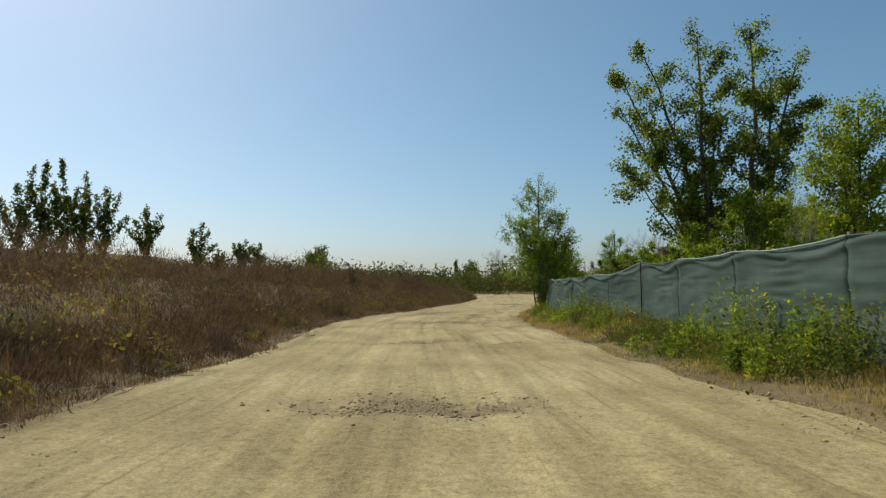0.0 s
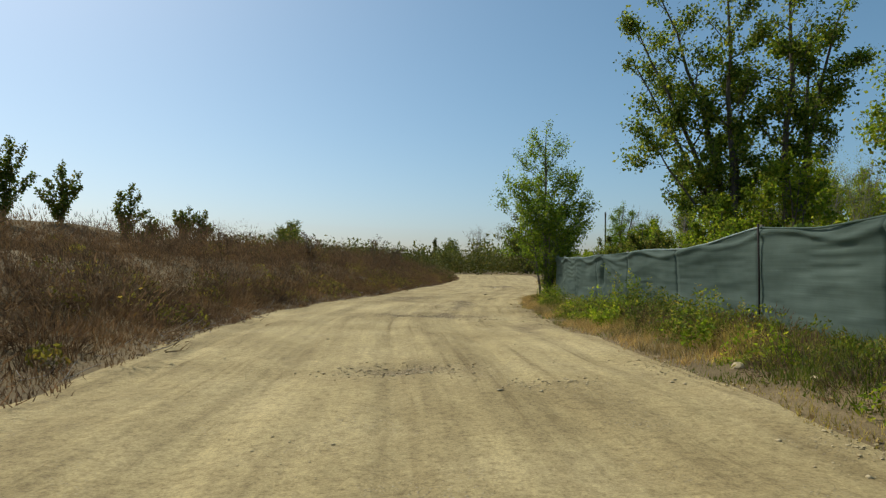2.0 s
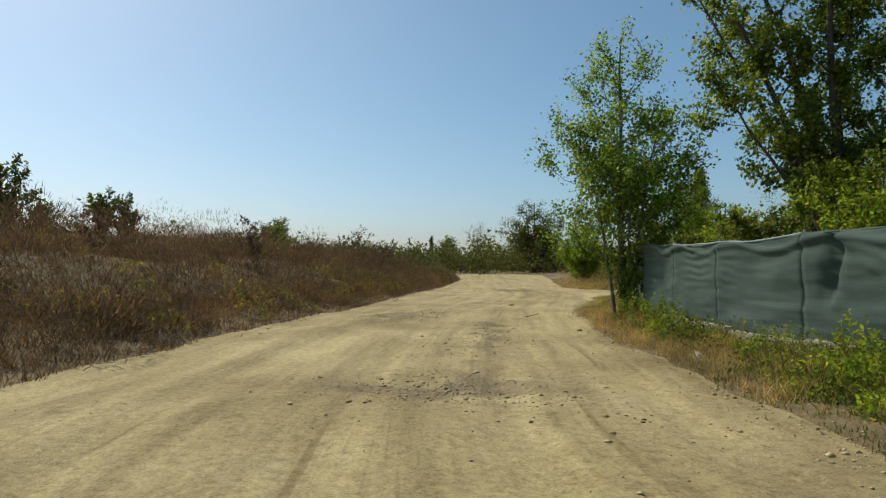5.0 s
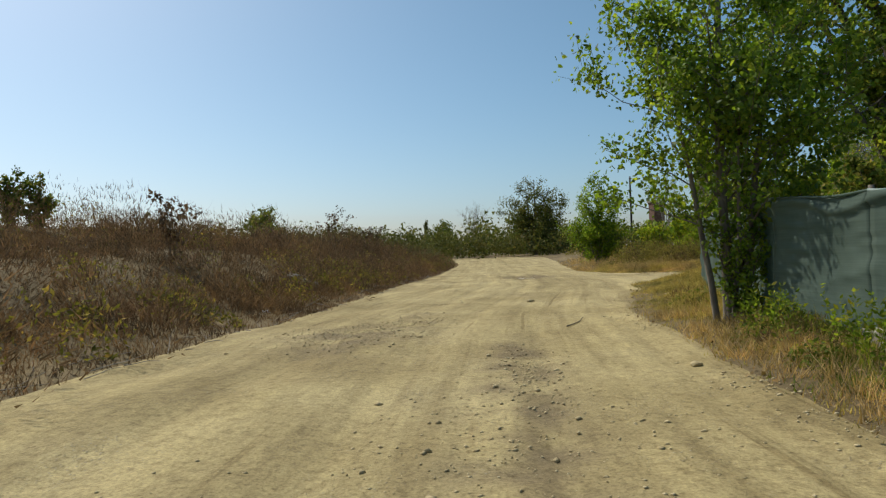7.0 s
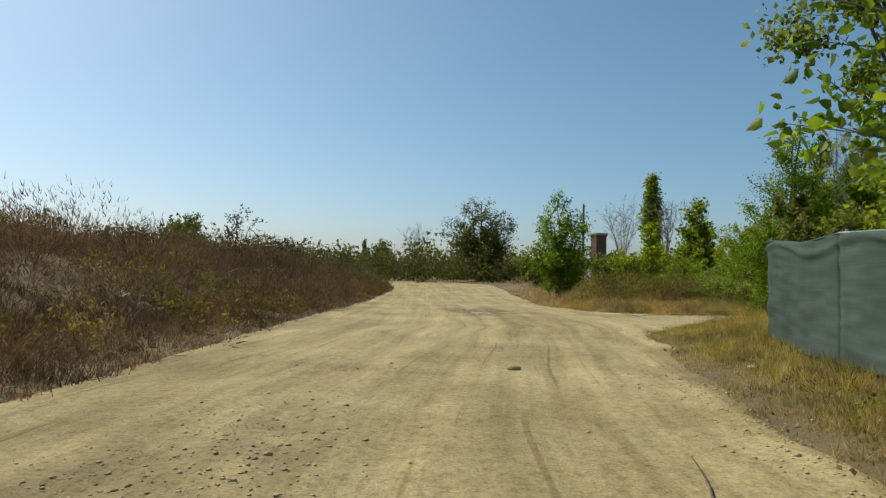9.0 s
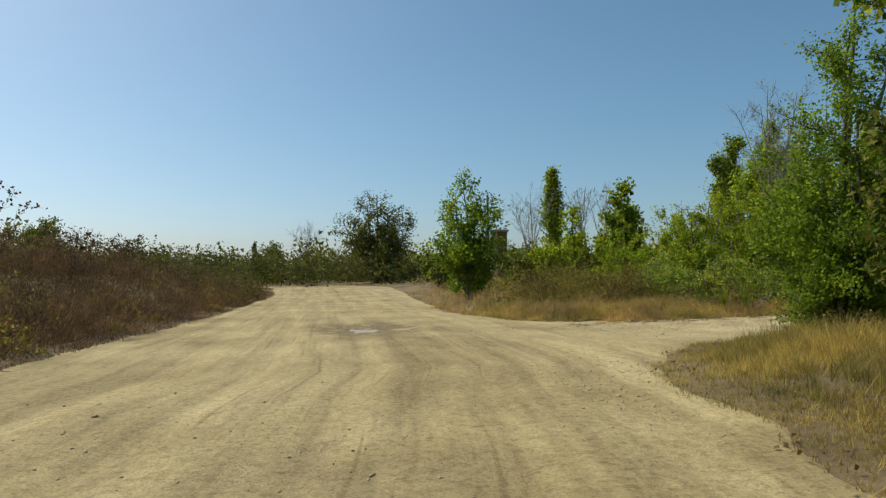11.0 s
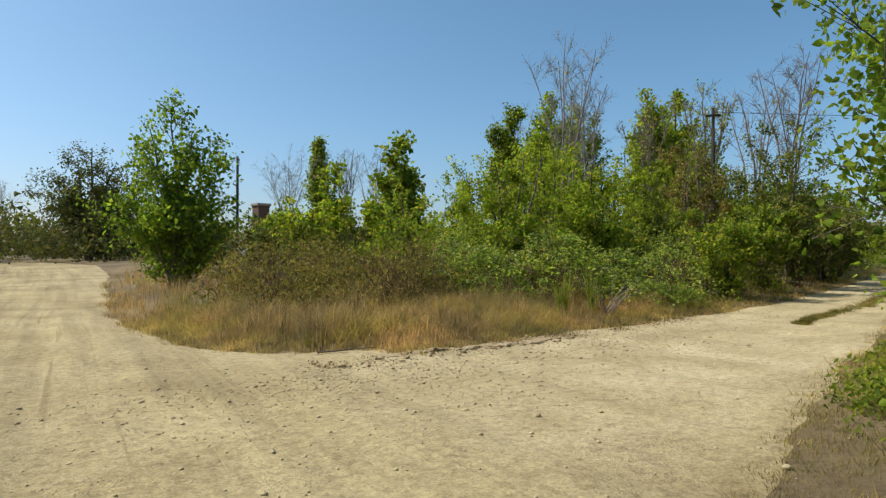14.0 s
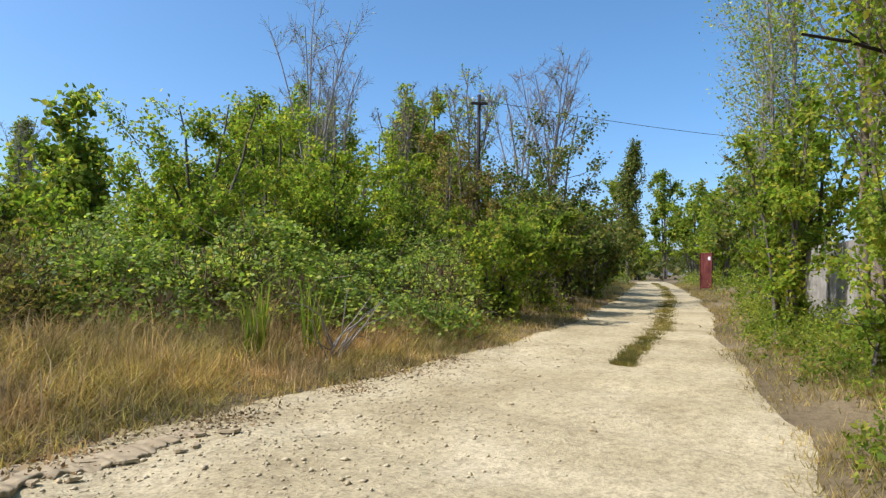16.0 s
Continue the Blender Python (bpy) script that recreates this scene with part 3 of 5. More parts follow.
# tall old poplars
grown("old_poplar", (19.6, 43.6), "tall leaning old poplar with several trunks and thin foliage", "tree",
      plant(R(13), 21.2, 3.0, "open", ((-7.8, 2.2, 0.76), (-6.0, 1.2, 0.88), (-3.4, 0.8, 0.98), (-1.4, 0, 1.0), (0.8, -0.6, 0.7), (-6.6, -0.4, 0.5)), 0.24, 78, 8, 25000, 0.24, 0.7, 0.3, 0.3, 1.35), M_BIGPOP, M_BARK, "old poplars")
grown("old_poplar", (23.4, 43.4), "tall upright old poplar with forked trunk and thin foliage", "tree",
      plant(R(14), 22.2, 2.6, "open", ((-0.6, 0, 1.0), (2.8, 0.3, 0.86), (0.8, 0.8, 0.8)), 0.26, 57, 8, 16000, 0.24, 0.8, 0.32, 0.3, 1.35), M_BIGPOP, M_BARK, "old poplars")
grown("old_poplar", (24.5, 31.0), "slim poplar with a light green rounded crown", "tree",
      plant(R(15), 12.5, 2.8, "round", ((0.8, 0, 1.0), (-0.9, 0.5, 0.8)), 0.3, 48, 8, 12000, 0.2, 0.8, 0.2, 0.3, 0.7), M_SHRUB, M_BARK, "old poplars")

# trees and bushes, as kind, x, y, height, radius, leaves, leaf size, seed
YARD = [
    ("dark", 10.9, 32.5, 3.1, 1.9, 9000, 0.11), ("shrub", 17.0, 28.0, 2.6, 2.2, 8000, 0.15), ("shrub", 16.5, 36.0, 4.6, 2.4, 7000, 0.15),
    ("dark", 14.0, 21.0, 2.0, 2.2, 6000, 0.16), ("dark", 20.0, 24.0, 3.2, 2.8, 7000, 0.2), ("shrub", 12.0, 38.6, 4.4, 2.0, 7000, 0.12),
    ("dark", 10.4, 39.0, 3.2, 1.4, 10000, 0.09), ("shrub", 14.0, 41.6, 4.4, 1.7, 12000, 0.09), ("shrub", 17.5, 39.5, 6.4, 2.4, 8000, 0.15),
    ("shrub", 21.0, 38.0, 9.0, 3.0, 7000, 0.18),
]
LANE_SOUTH = [
    ("yellow", 23.6, 46.9, 4.2, 1.0, 9000, 0.075), ("yellow", 26.6, 47.7, 4.6, 1.2, 8000, 0.085), ("shrub", 20.2, 44.2, 5.0, 1.3, 12000, 0.066), ("yellow", 17.4, 43.6, 3.6, 1.2, 11000, 0.06),
    ("yellow", 18.4, 45.0, 2.4, 1.1, 13000, 0.05), ("shrub", 16.4, 43.8, 2.5, 1.2, 15000, 0.05), ("yellow", 21.2, 44.2, 2.8, 1.5, 8000, 0.084), ("shrub", 23.0, 43.9, 4.2, 1.4, 8000, 0.09),
    ("yellow", 27.2, 46.9, 5.4, 1.7, 8000, 0.1), ("yellow", 30.4, 48.0, 4.2, 1.5, 6000, 0.1), ("dark", 34.0, 49.4, 5.6, 1.8, 6000, 0.12),
    ("shrub", 39.5, 50.6, 5.6, 2.0, 6000, 0.14), ("shrub", 45.5, 53.4, 6.2, 2.2, 6000, 0.16), ("yellow", 52.0, 55.4, 5.4, 2.0, 5000, 0.16),
    ("shrub", 60.0, 58.5, 8.0, 2.4, 5000, 0.2), ("shrub", 70.0, 62.0, 9.0, 2.8, 5000, 0.22), ("yellow", 84.0, 72.0, 5.0, 2.4, 4000, 0.2), ("shrub", 91.0, 75.0, 9.0, 2.6, 5000, 0.24), ("shrub", 97.0, 80.0, 15.0, 3.4, 7000, 0.28), ("shrub", 99.0, 74.0, 16.0, 3.8, 8000, 0.3), ("yellow", 88.0, 73.6, 3.0, 2.0, 3500, 0.18), ("yellow", 120.0, 82.4, 5.0, 3.4, 4000, 0.32), ("shrub", 118.0, 89.0, 7.0, 3.4, 4000, 0.32),
]
LANE_NORTH = [
    ("shrub", 28.4, 55.6, 3.8, 1.7, 7000, 0.09), ("dark", 31.2, 56.2, 4.0, 1.8, 7000, 0.1), ("dark", 33.6, 57.2, 4.4, 1.9, 7000, 0.1), ("shrub", 36.6, 58.6, 4.8, 2.0, 7000, 0.11), ("dark", 40.2, 60.4, 5.0, 2.0, 6500, 0.12), ("yellow", 46.5, 62.5, 5.6, 2.2, 6000, 0.14),
    ("yellow", 22.0, 51.9, 2.2, 1.4, 7000, 0.08), ("shrub", 24.4, 52.3, 2.8, 1.6, 8000, 0.09), ("dark", 27.2, 52.9, 3.1, 1.6, 8000, 0.09),
    ("dark", 30.4, 53.8, 2.9, 1.6, 6000, 0.1), ("dark", 34.2, 55.2, 3.1, 1.8, 6000, 0.11), ("dark", 38.5, 58.8, 3.4, 2.0, 6000, 0.12),
    ("shrub", 44.0, 60.6, 4.0, 2.2, 6000, 0.14), ("dark", 51.0, 63.6, 6.0, 2.4, 6000, 0.16), ("yellow", 74.0, 72.5, 3.0, 2.0, 4000, 0.16),
]
THICKET = [
    ("yellow", 17.0, 54.6, 2.5, 1.5, 9000, 0.075), ("yellow", 20.5, 55.0, 2.7, 1.6, 9000, 0.075), ("shrub", 23.6, 55.6, 2.8, 1.6, 8000, 0.08), ("yellow", 14.4, 56.0, 2.2, 1.4, 7000, 0.08),
    ("yellow", 17.4, 55.2, 4.3, 1.9, 15000, 0.066), ("yellow", 19.6, 56.4, 4.9, 2.0, 16000, 0.066), ("yellow", 22.2, 57.2, 4.6, 1.9, 10000, 0.09),
    ("yellow", 15.2, 57.6, 3.0, 1.6, 6000, 0.09), ("yellow", 13.2, 60.0, 2.6, 1.6, 6000, 0.1), ("yellow", 25.0, 59.2, 5.0, 1.9, 8000, 0.1),
    ("yellow", 20.2, 61.5, 3.4, 1.9, 6000, 0.11), ("dark", 24.0, 64.0, 4.6, 2.2, 6000, 0.13), ("shrub", 30.0, 61.2, 5.0, 2.2, 6000, 0.13),
    ("dark", 16.0, 71.5, 2.8, 2.2, 6000, 0.14), ("dark", 20.5, 74.0, 3.4, 2.4, 6000, 0.15), ("shrub", 26.0, 78.0, 4.0, 2.6, 6000, 0.17),
    ("dark", 16.9, 77.0, 2.8, 2.2, 6000, 0.14), ("dark", 12.8, 76.0, 2.2, 2.2, 5000, 0.15), ("dark", 13.0, 88.0, 2.6, 2.6, 6000, 0.18), ("shrub", 16.5, 94.0, 3.0, 2.8, 6000, 0.2),
    ("dark", 34.0, 72.0, 5.0, 2.6, 6000, 0.17), ("yellow", 28.2, 60.6, 6.4, 1.7, 7000, 0.1), ("yellow", 30.8, 59.8, 6.2, 1.5, 6000, 0.1), ("yellow", 27.6, 64.5, 6.5, 2.0, 6500, 0.11),
    ("yellow", 23.4, 66.5, 5.2, 1.8, 6000, 0.11), ("yellow", 33.2, 60.2, 5.6, 1.5, 5500, 0.1),
    ("brown", 26.9, 56.9, 5.4, 2.0, 9000, 0.08), ("brown", 28.6, 56.6, 4.4, 1.6, 6000, 0.08),
]
LOOK = {
    "yellow": (M_YELLOW, "leafy bush with yellowing green leaves"),
    "shrub": (M_SHRUB, "dense green bush with small leaves"),
    "dark": (M_DARK, "dark green tangled bush"),
    "brown": (M_OLIVE, "twiggy bush with dull olive brown leaves"),
}
seed = 100
for stand, where in ((YARD, "behind the net fence"), (LANE_SOUTH, "lining the narrow track"), (LANE_NORTH, "overhanging the narrow track"), (THICKET, "rising behind the brambles")):
    for kind, x, y, h, r, n, lf in stand:
        seed += 1
        g = R(seed)
        stems = tuple((g.uniform(-0.45, 0.45) * r, g.uniform(-0.45, 0.45) * r, g.uniform(0.62, 1.0)) for _ in range(5)) + ((0, 0, 1.0),)
        mat, words = LOOK[kind]
        tall = h > 6.5
        grown("tree" if tall else "bush", (x, y), (words.replace("bush", "tree") if tall else words) + " " + where, "tree" if tall else "bush",
              plant(g, h * 0.93, r * 0.75, "round", stems, 0.06 if not tall else 0.2, 42, 4 if lf < 0.12 else 2, int(n * (0.64 if lf < 0.12 else 0.52)), lf * (1.2 if lf < 0.12 else 1.3), 0.8, h * 0.008 + 0.015, (0.09 + 0.03 * r) * (0.7 if lf < 0.12 else 1.0), 1.0), mat, M_BARK, "bushes " + where)

# light green tree at the corner of the two roads
grown("corner_tree", (11.5, 41.9), "light green leafy tree hanging low over the dry grass", "tree",
      plant(R(61), 5.8, 1.2, "round", ((0.3, -0.4, 1.0), (-0.5, 0.0, 0.92), (0.9, -0.1, 0.9), (0.1, 0.75, 0.6), (-0.5, -0.5, 0.7), (-0.5, 0.1, 0.5), (0.3, 0.1, 0.4), (-0.5, -0.2, 0.32)), 0.03, 128, 8, 36000, 0.06, 0.25, 0.08, 0.12, 0.7, True), M_CORNER, M_BARK)
# broad-leaved young tree and slim sapling in the thicket
grown("young_maple", (20.3, 67.6), "young tree with large bright green leaves above the thicket", "tree",
      plant(R(62), 6.3, 1.7, "ovate", ((0, 0, 1.0), (-0.7, 0, 0.7), (0.8, 0.1, 0.72)), 0.15, 36, 5, 4200, 0.26, 1.1, 0.07, 0.18, 0.5), M_SHRUB, M_BARK)
grown("young_maple", (16.4, 66.2), "slim sapling with bright green leaves above the thicket", "tree",
      plant(R(63), 5.1, 0.95, "column", ((0, 0, 1.0), (0.4, 0.1, 0.7)), 0.1, 30, 5, 3000, 0.16, 1.3, 0.05, 0.15, 0.4), M_YELLOW, M_BARK)
# far solitary trees
grown("willow_tree", (9.7, 116.0), "round old willow with dull green airy crown", "tree",
      plant(R(64), 11.6, 3.4, "round", ((0.8, 0, 1.0), (-1.4, 0.5, 0.92), (2.0, -0.3, 0.86), (-3.0, 0, 0.72), (3.2, 0, 0.68), (-2.4, 0.4, 0.5), (2.6, -0.5, 0.48)), 0.1, 98, 8, 15000, 0.26, 0.45, 0.3, 0.32, 1.0), M_FAR, M_BARK)
grown("column_poplar", (54.8, 170.0), "tall slender column-shaped poplar", "tree",
      plant(R(65), 24.5, 3.0, "column", ((0, 0, 1.0),), 0.06, 110, 5, 8000, 0.55, 2.0, 0.3, 0.5), M_SHRUB, M_BARK, "column poplars")
grown("column_poplar", (63.4, 65.4), "dark slender column-shaped poplar beside the track", "tree",
      plant(R(66), 12.0, 1.25, "column", ((0, 0, 1.0),), 0.12, 80, 5, 9000, 0.2, 2.2, 0.16, 0.25, 0.3), M_DARK, M_BARK, "column poplars")
grown("column_poplar", (-16.0, 229.0), "thin far column-shaped poplar", "tree",
      plant(R(67), 12.0, 1.0, "column", ((0, 0, 1.0),), 0.1, 40, 4, 1500, 0.5, 2.2, 0.2, 0.3), M_FAR, M_BARK, "column poplars")
grown("round_tree", (-55.0, 181.0), "dark round far tree above the bank", "tree",
      plant(R(68), 13.0, 4.2, "round", ((0, 0, 1.0), (1.5, 0, 0.8), (-1.5, 0, 0.8)), 0.1, 50, 5, 6000, 0.5, 0.7, 0.3, 0.5), M_DARK, M_BARK)
grown("round_tree", (-9.5, 205.0), "small dark far tree", "tree",
      plant(R(69), 10.5, 3.0, "round", ((0, 0, 1.0), (1.0, 0, 0.7)), 0.1, 36, 5, 3500, 0.5, 0.7, 0.25, 0.4), M_DARK, M_BARK)

# grove of tall trees behind the thicket, x, y, height, radius, leaves, look
GROVE = [
    (38.6, 83.5, 13.4, 2.6, 8000, M_SHRUB, "dense green grove tree"), (41.5, 81.5, 14.6, 3.0, 9000, M_YELLOW, "grove tree with thin yellowing crown"),
    (45.0, 82.0, 14.2, 2.8, 6000, M_YELLOW, "grove tree with thin yellowing crown"), (39.6, 69.5, 12.0, 1.7, 5500, M_YELLOW, "upright yellowish green grove tree"),
    (43.4, 70.5, 12.6, 1.7, 5500, M_YELLOW, "upright yellowish green grove tree"), (46.0, 72.0, 11.4, 2.2, 5000, M_YELLOW, "grove tree with thin yellowing crown"),
    (34.5, 74.0, 9.6, 2.2, 6000, M_YELLOW, "grove tree with thin yellowing crown"), (52.0, 76.0, 12.0, 2.6, 5000, M_SHRUB, "upright green grove tree"),
]
for i, (x, y, h, r, n, mat, words) in enumerate(GROVE):
    g = R(200 + i)
    stems = ((0, 0, 1.0), (g.uniform(-1.4, -0.5), g.uniform(-0.5, 0.5), 0.86), (g.uniform(0.5, 1.4), g.uniform(-0.5, 0.5), 0.8))
    grown("grove_tree", (x, y), words + " behind the thicket", "tree", plant(g, h * 0.95, r * 0.9, "ovate", stems, 0.3, 45, 5, int(n * 1.05), 0.25, 1.1, 0.16, 0.22, 0.8), mat, M_BARK, "grove trees")

# leafless and nearly leafless trees, x, y, height, radius, leaves, bark
BARE = [
    (29.4, 66.1, 12.2, 1.5, 160, M_PALEBARK, "tall thin tree with almost bare pale twigs"), (31.4, 67.0, 10.4, 1.0, 120, M_PALEBARK, "tall thin tree with almost bare pale twigs"),
    (33.6, 58.4, 8.4, 1.2, 0, M_PALEBARK, "dead leafless tree with crooked pale limbs"), (36.6, 58.5, 10.4, 1.3, 100, M_TWIG, "tall thin tree with almost bare pale twigs"),
    (31.6, 62.8, 8.4, 1.0, 300, M_TWIG, "tall thin tree with almost bare pale twigs"), (24.4, 97.0, 9.0, 2.0, 130, M_PALEBARK, "sparse leafless tree with pale limbs"),
    (0.3, 143.0, 9.0, 2.6, 100, M_TWIG, "bare bushy far tree with fine twigs"), (30.5, 92.0, 9.4, 1.3, 100, M_PALEBARK, "tall thin tree with almost bare pale twigs"),
    (24.5, 84.0, 8.5, 1.0, 90, M_PALEBARK, "tall thin tree with almost bare pale twigs"), (44.5, 90.0, 14.6, 1.8, 240, M_TWIG, "tall thin tree with almost bare pale twigs"),
    (27.5, 47.3, 9.5, 1.6, 5200, M_PALEBARK, "thin tree with pale trunk and sparse yellowing leaves"), (31.0, 48.6, 8.5, 1.6, 5200, M_PALEBARK, "thin tree with pale trunk and sparse yellowing leaves"),
    (30.4, 58.5, 8.2, 0.9, 1300, M_TWIG, "thin twiggy tree with pale yellowish leaves behind the utility pole"),
    (19.4, 44.8, 7.0, 1.7, 12000, M_TWIG, "thin tree with brown trunk and sparse yellowing leaves"), (21.9, 45.4, 9.0, 1.6, 10400, M_TWIG, "thin tree with brown trunk and sparse yellowing leaves"),
]
for i, (x, y, h, r, n, bark, words) in enumerate(BARE):
    g = R(300 + i)
    if y < 50:
        stems = ((0, 0, 1.0), (g.uniform(-1.2, -0.3), g.uniform(-0.4, 0.4), 0.85), (g.uniform(0.3, 1.2), g.uniform(-0.4, 0.4), 0.8))
        data = plant(g, h, r * 1.25, "fan", stems, 0.25, 84, 9, n, 0.08, 2.0, 0.07, 0.2)
    else:
        # vase of steep limbs parting from one trunk
        stems = ((0.1, 0, 1.0),) + tuple((1.05 * r * math.cos(k * 1.257 + i), 1.05 * r * math.sin(k * 1.257 + i), g.uniform(0.84, 0.97)) for k in range(5))
        data = plant(g, h, r * 0.95, "fan", stems, 0.4, 72, 4 if n == 0 else 20 if y < 80 else 14, n, 0.12, 1.5, 0.075, 0.14, twig=0.012 if n == 0 else 0.0075, splay=2.2)
    last = grown("bare_tree", (x, y), words, "tree", data, M_YELLOW, bark, "bare trees")
    if (x, y) == (19.4, 44.8):
        # dead limb reaching towards the track
        foot = np.array([x, y, float(land(x, y)) - 0.05])
        line = bent(g, np.array([19.35, 44.75, 3.45]) - foot, (-1.3, 0.9, 0.45), 1.75, 7, 0.05)
        v, f = tubes([(line, np.linspace(0.026, 0.015, 7)), (line[3:5] + [[0, 0, 0], [0.02, 0.05, 0.16]], np.array([0.015, 0.006]))], 6)
        part("dead_limb", mesh_of("dead_limb", v, [f], True), M_POLE, last, "dark broken dead limb")

# airy locust beside the track
grown("locust_tree", (28.0, 53.7), "slender locust with tiers of small dark leaves over the track", "tree",
      plant(R(71), 5.6, 1.7, "open", ((0.4, -0.3, 1.0), (-0.4, 0, 0.8)), 0.4, 24, 5, 2800, 0.1, 0.5, 0.06, 0.1, 0.3), M_DARK, M_BARK)

# saplings on the bank
SAPS = [(-28.0, 34.4, 5.2, 1.4), (-30.3, 33.3, 5.4, 1.5), (-20.9, 38.4, 3.1, 1.2), (-19.8, 44.2, 2.6, 1.1), (-18.2, 44.0, 2.0, 0.8), (-29.0, 33.7, 5.6, 1.7), (-26.4, 34.6, 4.8, 1.6), (-31.5, 32.5, 5.0, 1.7), (-18.9, 37.8, 1.7, 0.7), (-24.4, 37.0, 3.6, 1.3)]
for i, (x, y, h, r) in enumerate(SAPS):
    g = R(400 + i)
    stems = tuple((1.2 * r * (k / 2.5 - 1) + g.normal() * 0.15, g.uniform(-0.5, 0.5), g.uniform(0.75, 1.05) * (1 - 0.35 * abs(k / 2.5 - 1) ** 1.5)) for k in range(6))
    grown("poplar_sapling", (x, y), "fan of upright leafy poplar shoots on the weedy bank", "tree",
          plant(g, h * 1.25, 0.32 + 0.08 * h, "ovate", stems, 0.05, 120, 2, int(560 * h), 0.19, 2.2, 0.025, 0.12, 0.5), M_DARK, M_BARK, "saplings on the bank")
THIN = [(-7.4, 34.0, 1.9, 0.9), (-7.0, 53.0, 2.3, 1.1), (-6.0, 57.0, 1.7, 0.9), (-8.0, 44.5, 1.1, 0.6), (-6.6, 66.0, 1.9, 1.0), (-9.5, 27.0, 1.2, 0.5)]
for i, (x, y, h, r) in enumerate(THIN):
    g = R(430 + i)
    grown("sparse_shrub", (x, y), "sparse thin shrub with few leaves on the weedy bank", "bush",
          plant(g, h, r, "open", ((0, 0, 1.0), (-0.4, 0, 0.8), (0.4, 0.1, 0.8)), 0.2, 16, 5, 420, 0.12, 1.0, 0.02, 0.06), M_BROWN, M_TWIG, "sparse shrubs on the bank")


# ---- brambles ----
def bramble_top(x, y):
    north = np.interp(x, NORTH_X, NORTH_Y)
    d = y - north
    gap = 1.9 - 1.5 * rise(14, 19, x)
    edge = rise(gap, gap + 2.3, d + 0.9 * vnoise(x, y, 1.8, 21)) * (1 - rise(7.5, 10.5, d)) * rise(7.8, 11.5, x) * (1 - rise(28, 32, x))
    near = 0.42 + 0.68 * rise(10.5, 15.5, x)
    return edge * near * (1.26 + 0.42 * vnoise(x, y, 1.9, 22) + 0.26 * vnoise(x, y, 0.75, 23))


def bramble(rng, x0, x1, leaves, mat, label):
    """Arching leafy sprays over a bumpy mound, with the canes that carry them."""
    n = leaves // 15
    x, y = scatter(rng, 12 * n, x0, x1, 50, 61, lambda a, b: bramble_top(a, b) > 0.42)
    x, y = x[:n], y[:n]
    n = len(x)
    bumpy = 0.24 * vnoise(x, y, 0.8, 24) + 0.14 * vnoise(x, y, 0.33, 25)
    top = np.maximum(0.15, bramble_top(x, y) * (0.92 + bumpy) * (1 - 0.75 * rng.random(n) ** 3))
    cx, cy = (x0 + x1) / 2, 54.0
    cz = float(land(cx, cy))
    ob = thing("bramble_thicket", (cx, cy, cz), label, "bush", "brambles along the verge")
    base = np.array([cx, cy, cz])
    az = rng.uniform(0, 2 * np.pi, n)
    way = np.stack([np.cos(az), np.sin(az) - 0.35, rng.uniform(0.05, 0.8, n)], 1)
    root = np.stack([x, y, land(x, y) + top - 0.12], 1) - base
    length = rng.uniform(0.25, 0.62, (n, 1))
    k = np.repeat(np.arange(n), 13)
    u = np.tile(np.linspace(0.1, 1.0, 13), n)[:, None]
    pts = root[k] + way[k] * length[k] * u - np.array([0, 0, 1.0]) * length[k] * 0.75 * u**2 + rng.normal(size=(len(k), 3)) * 0.035
    pts[:, 2] = np.maximum(pts[:, 2], land(pts[:, 0] + cx, pts[:, 1] + cy) - cz + 0.04)
    side = np.cross(way[k], [0, 0, 1.0]) * rng.choice([-1.0, 1.0], (len(k), 1))
    v, f = leaves_at(rng, pts, 0.08, 0.3, 0.68, out=unit(side) + 0.5 * unit(way[k]) - [0, 0, 0.25], facing=np.array([-0.6, -0.1, 0.95]))
    part("foliage", mesh_of("leaves", v, [f]), mat, ob)
    canes = []
    for k in rng.choice(n, 300):
        p = np.array([x[k], y[k], float(land(x[k], y[k]))]) - base
        canes.append((bent(rng, p, rng.normal(size=3) * 0.5 + [0, -0.3, 1.1], top[k] * rng.uniform(0.8, 1.4), 6, 0.28, -0.12), np.linspace(0.011, 0.004, 6)))
    part("cane", mesh_of("canes", *(lambda a: (a[0], [a[1]]))(tubes(canes, 4)), True), M_TWIG, ob)["kind"] = "stuff"


bramble(R(81), 8.0, 14.0, 20000, M_OLIVE, "low dusty olive bramble thicket behind the dry grass")
bramble(R(82), 13.6, 17.5, 30000, M_BRAMBLE, "dense bright green bramble thicket behind the dry grass")
bramble(R(83), 17.0, 22.5, 30000, M_BRAMBLE, "dense bright green bramble thicket behind the dry grass")
bramble(R(84), 22.0, 31.0, 14000, M_DARK, "dark bramble thicket at the edge of the track")


# ---- grasses and weeds ----
def fence_x(y):
    return np.interp(y, [-16, -4, 3, 9.8, 17, 21.5, 26.3, 31.0, 36.7], [9.7, 8.7, 8.0, 7.5, 6.5, 5.9, 5.65, 6.5, 8.05])


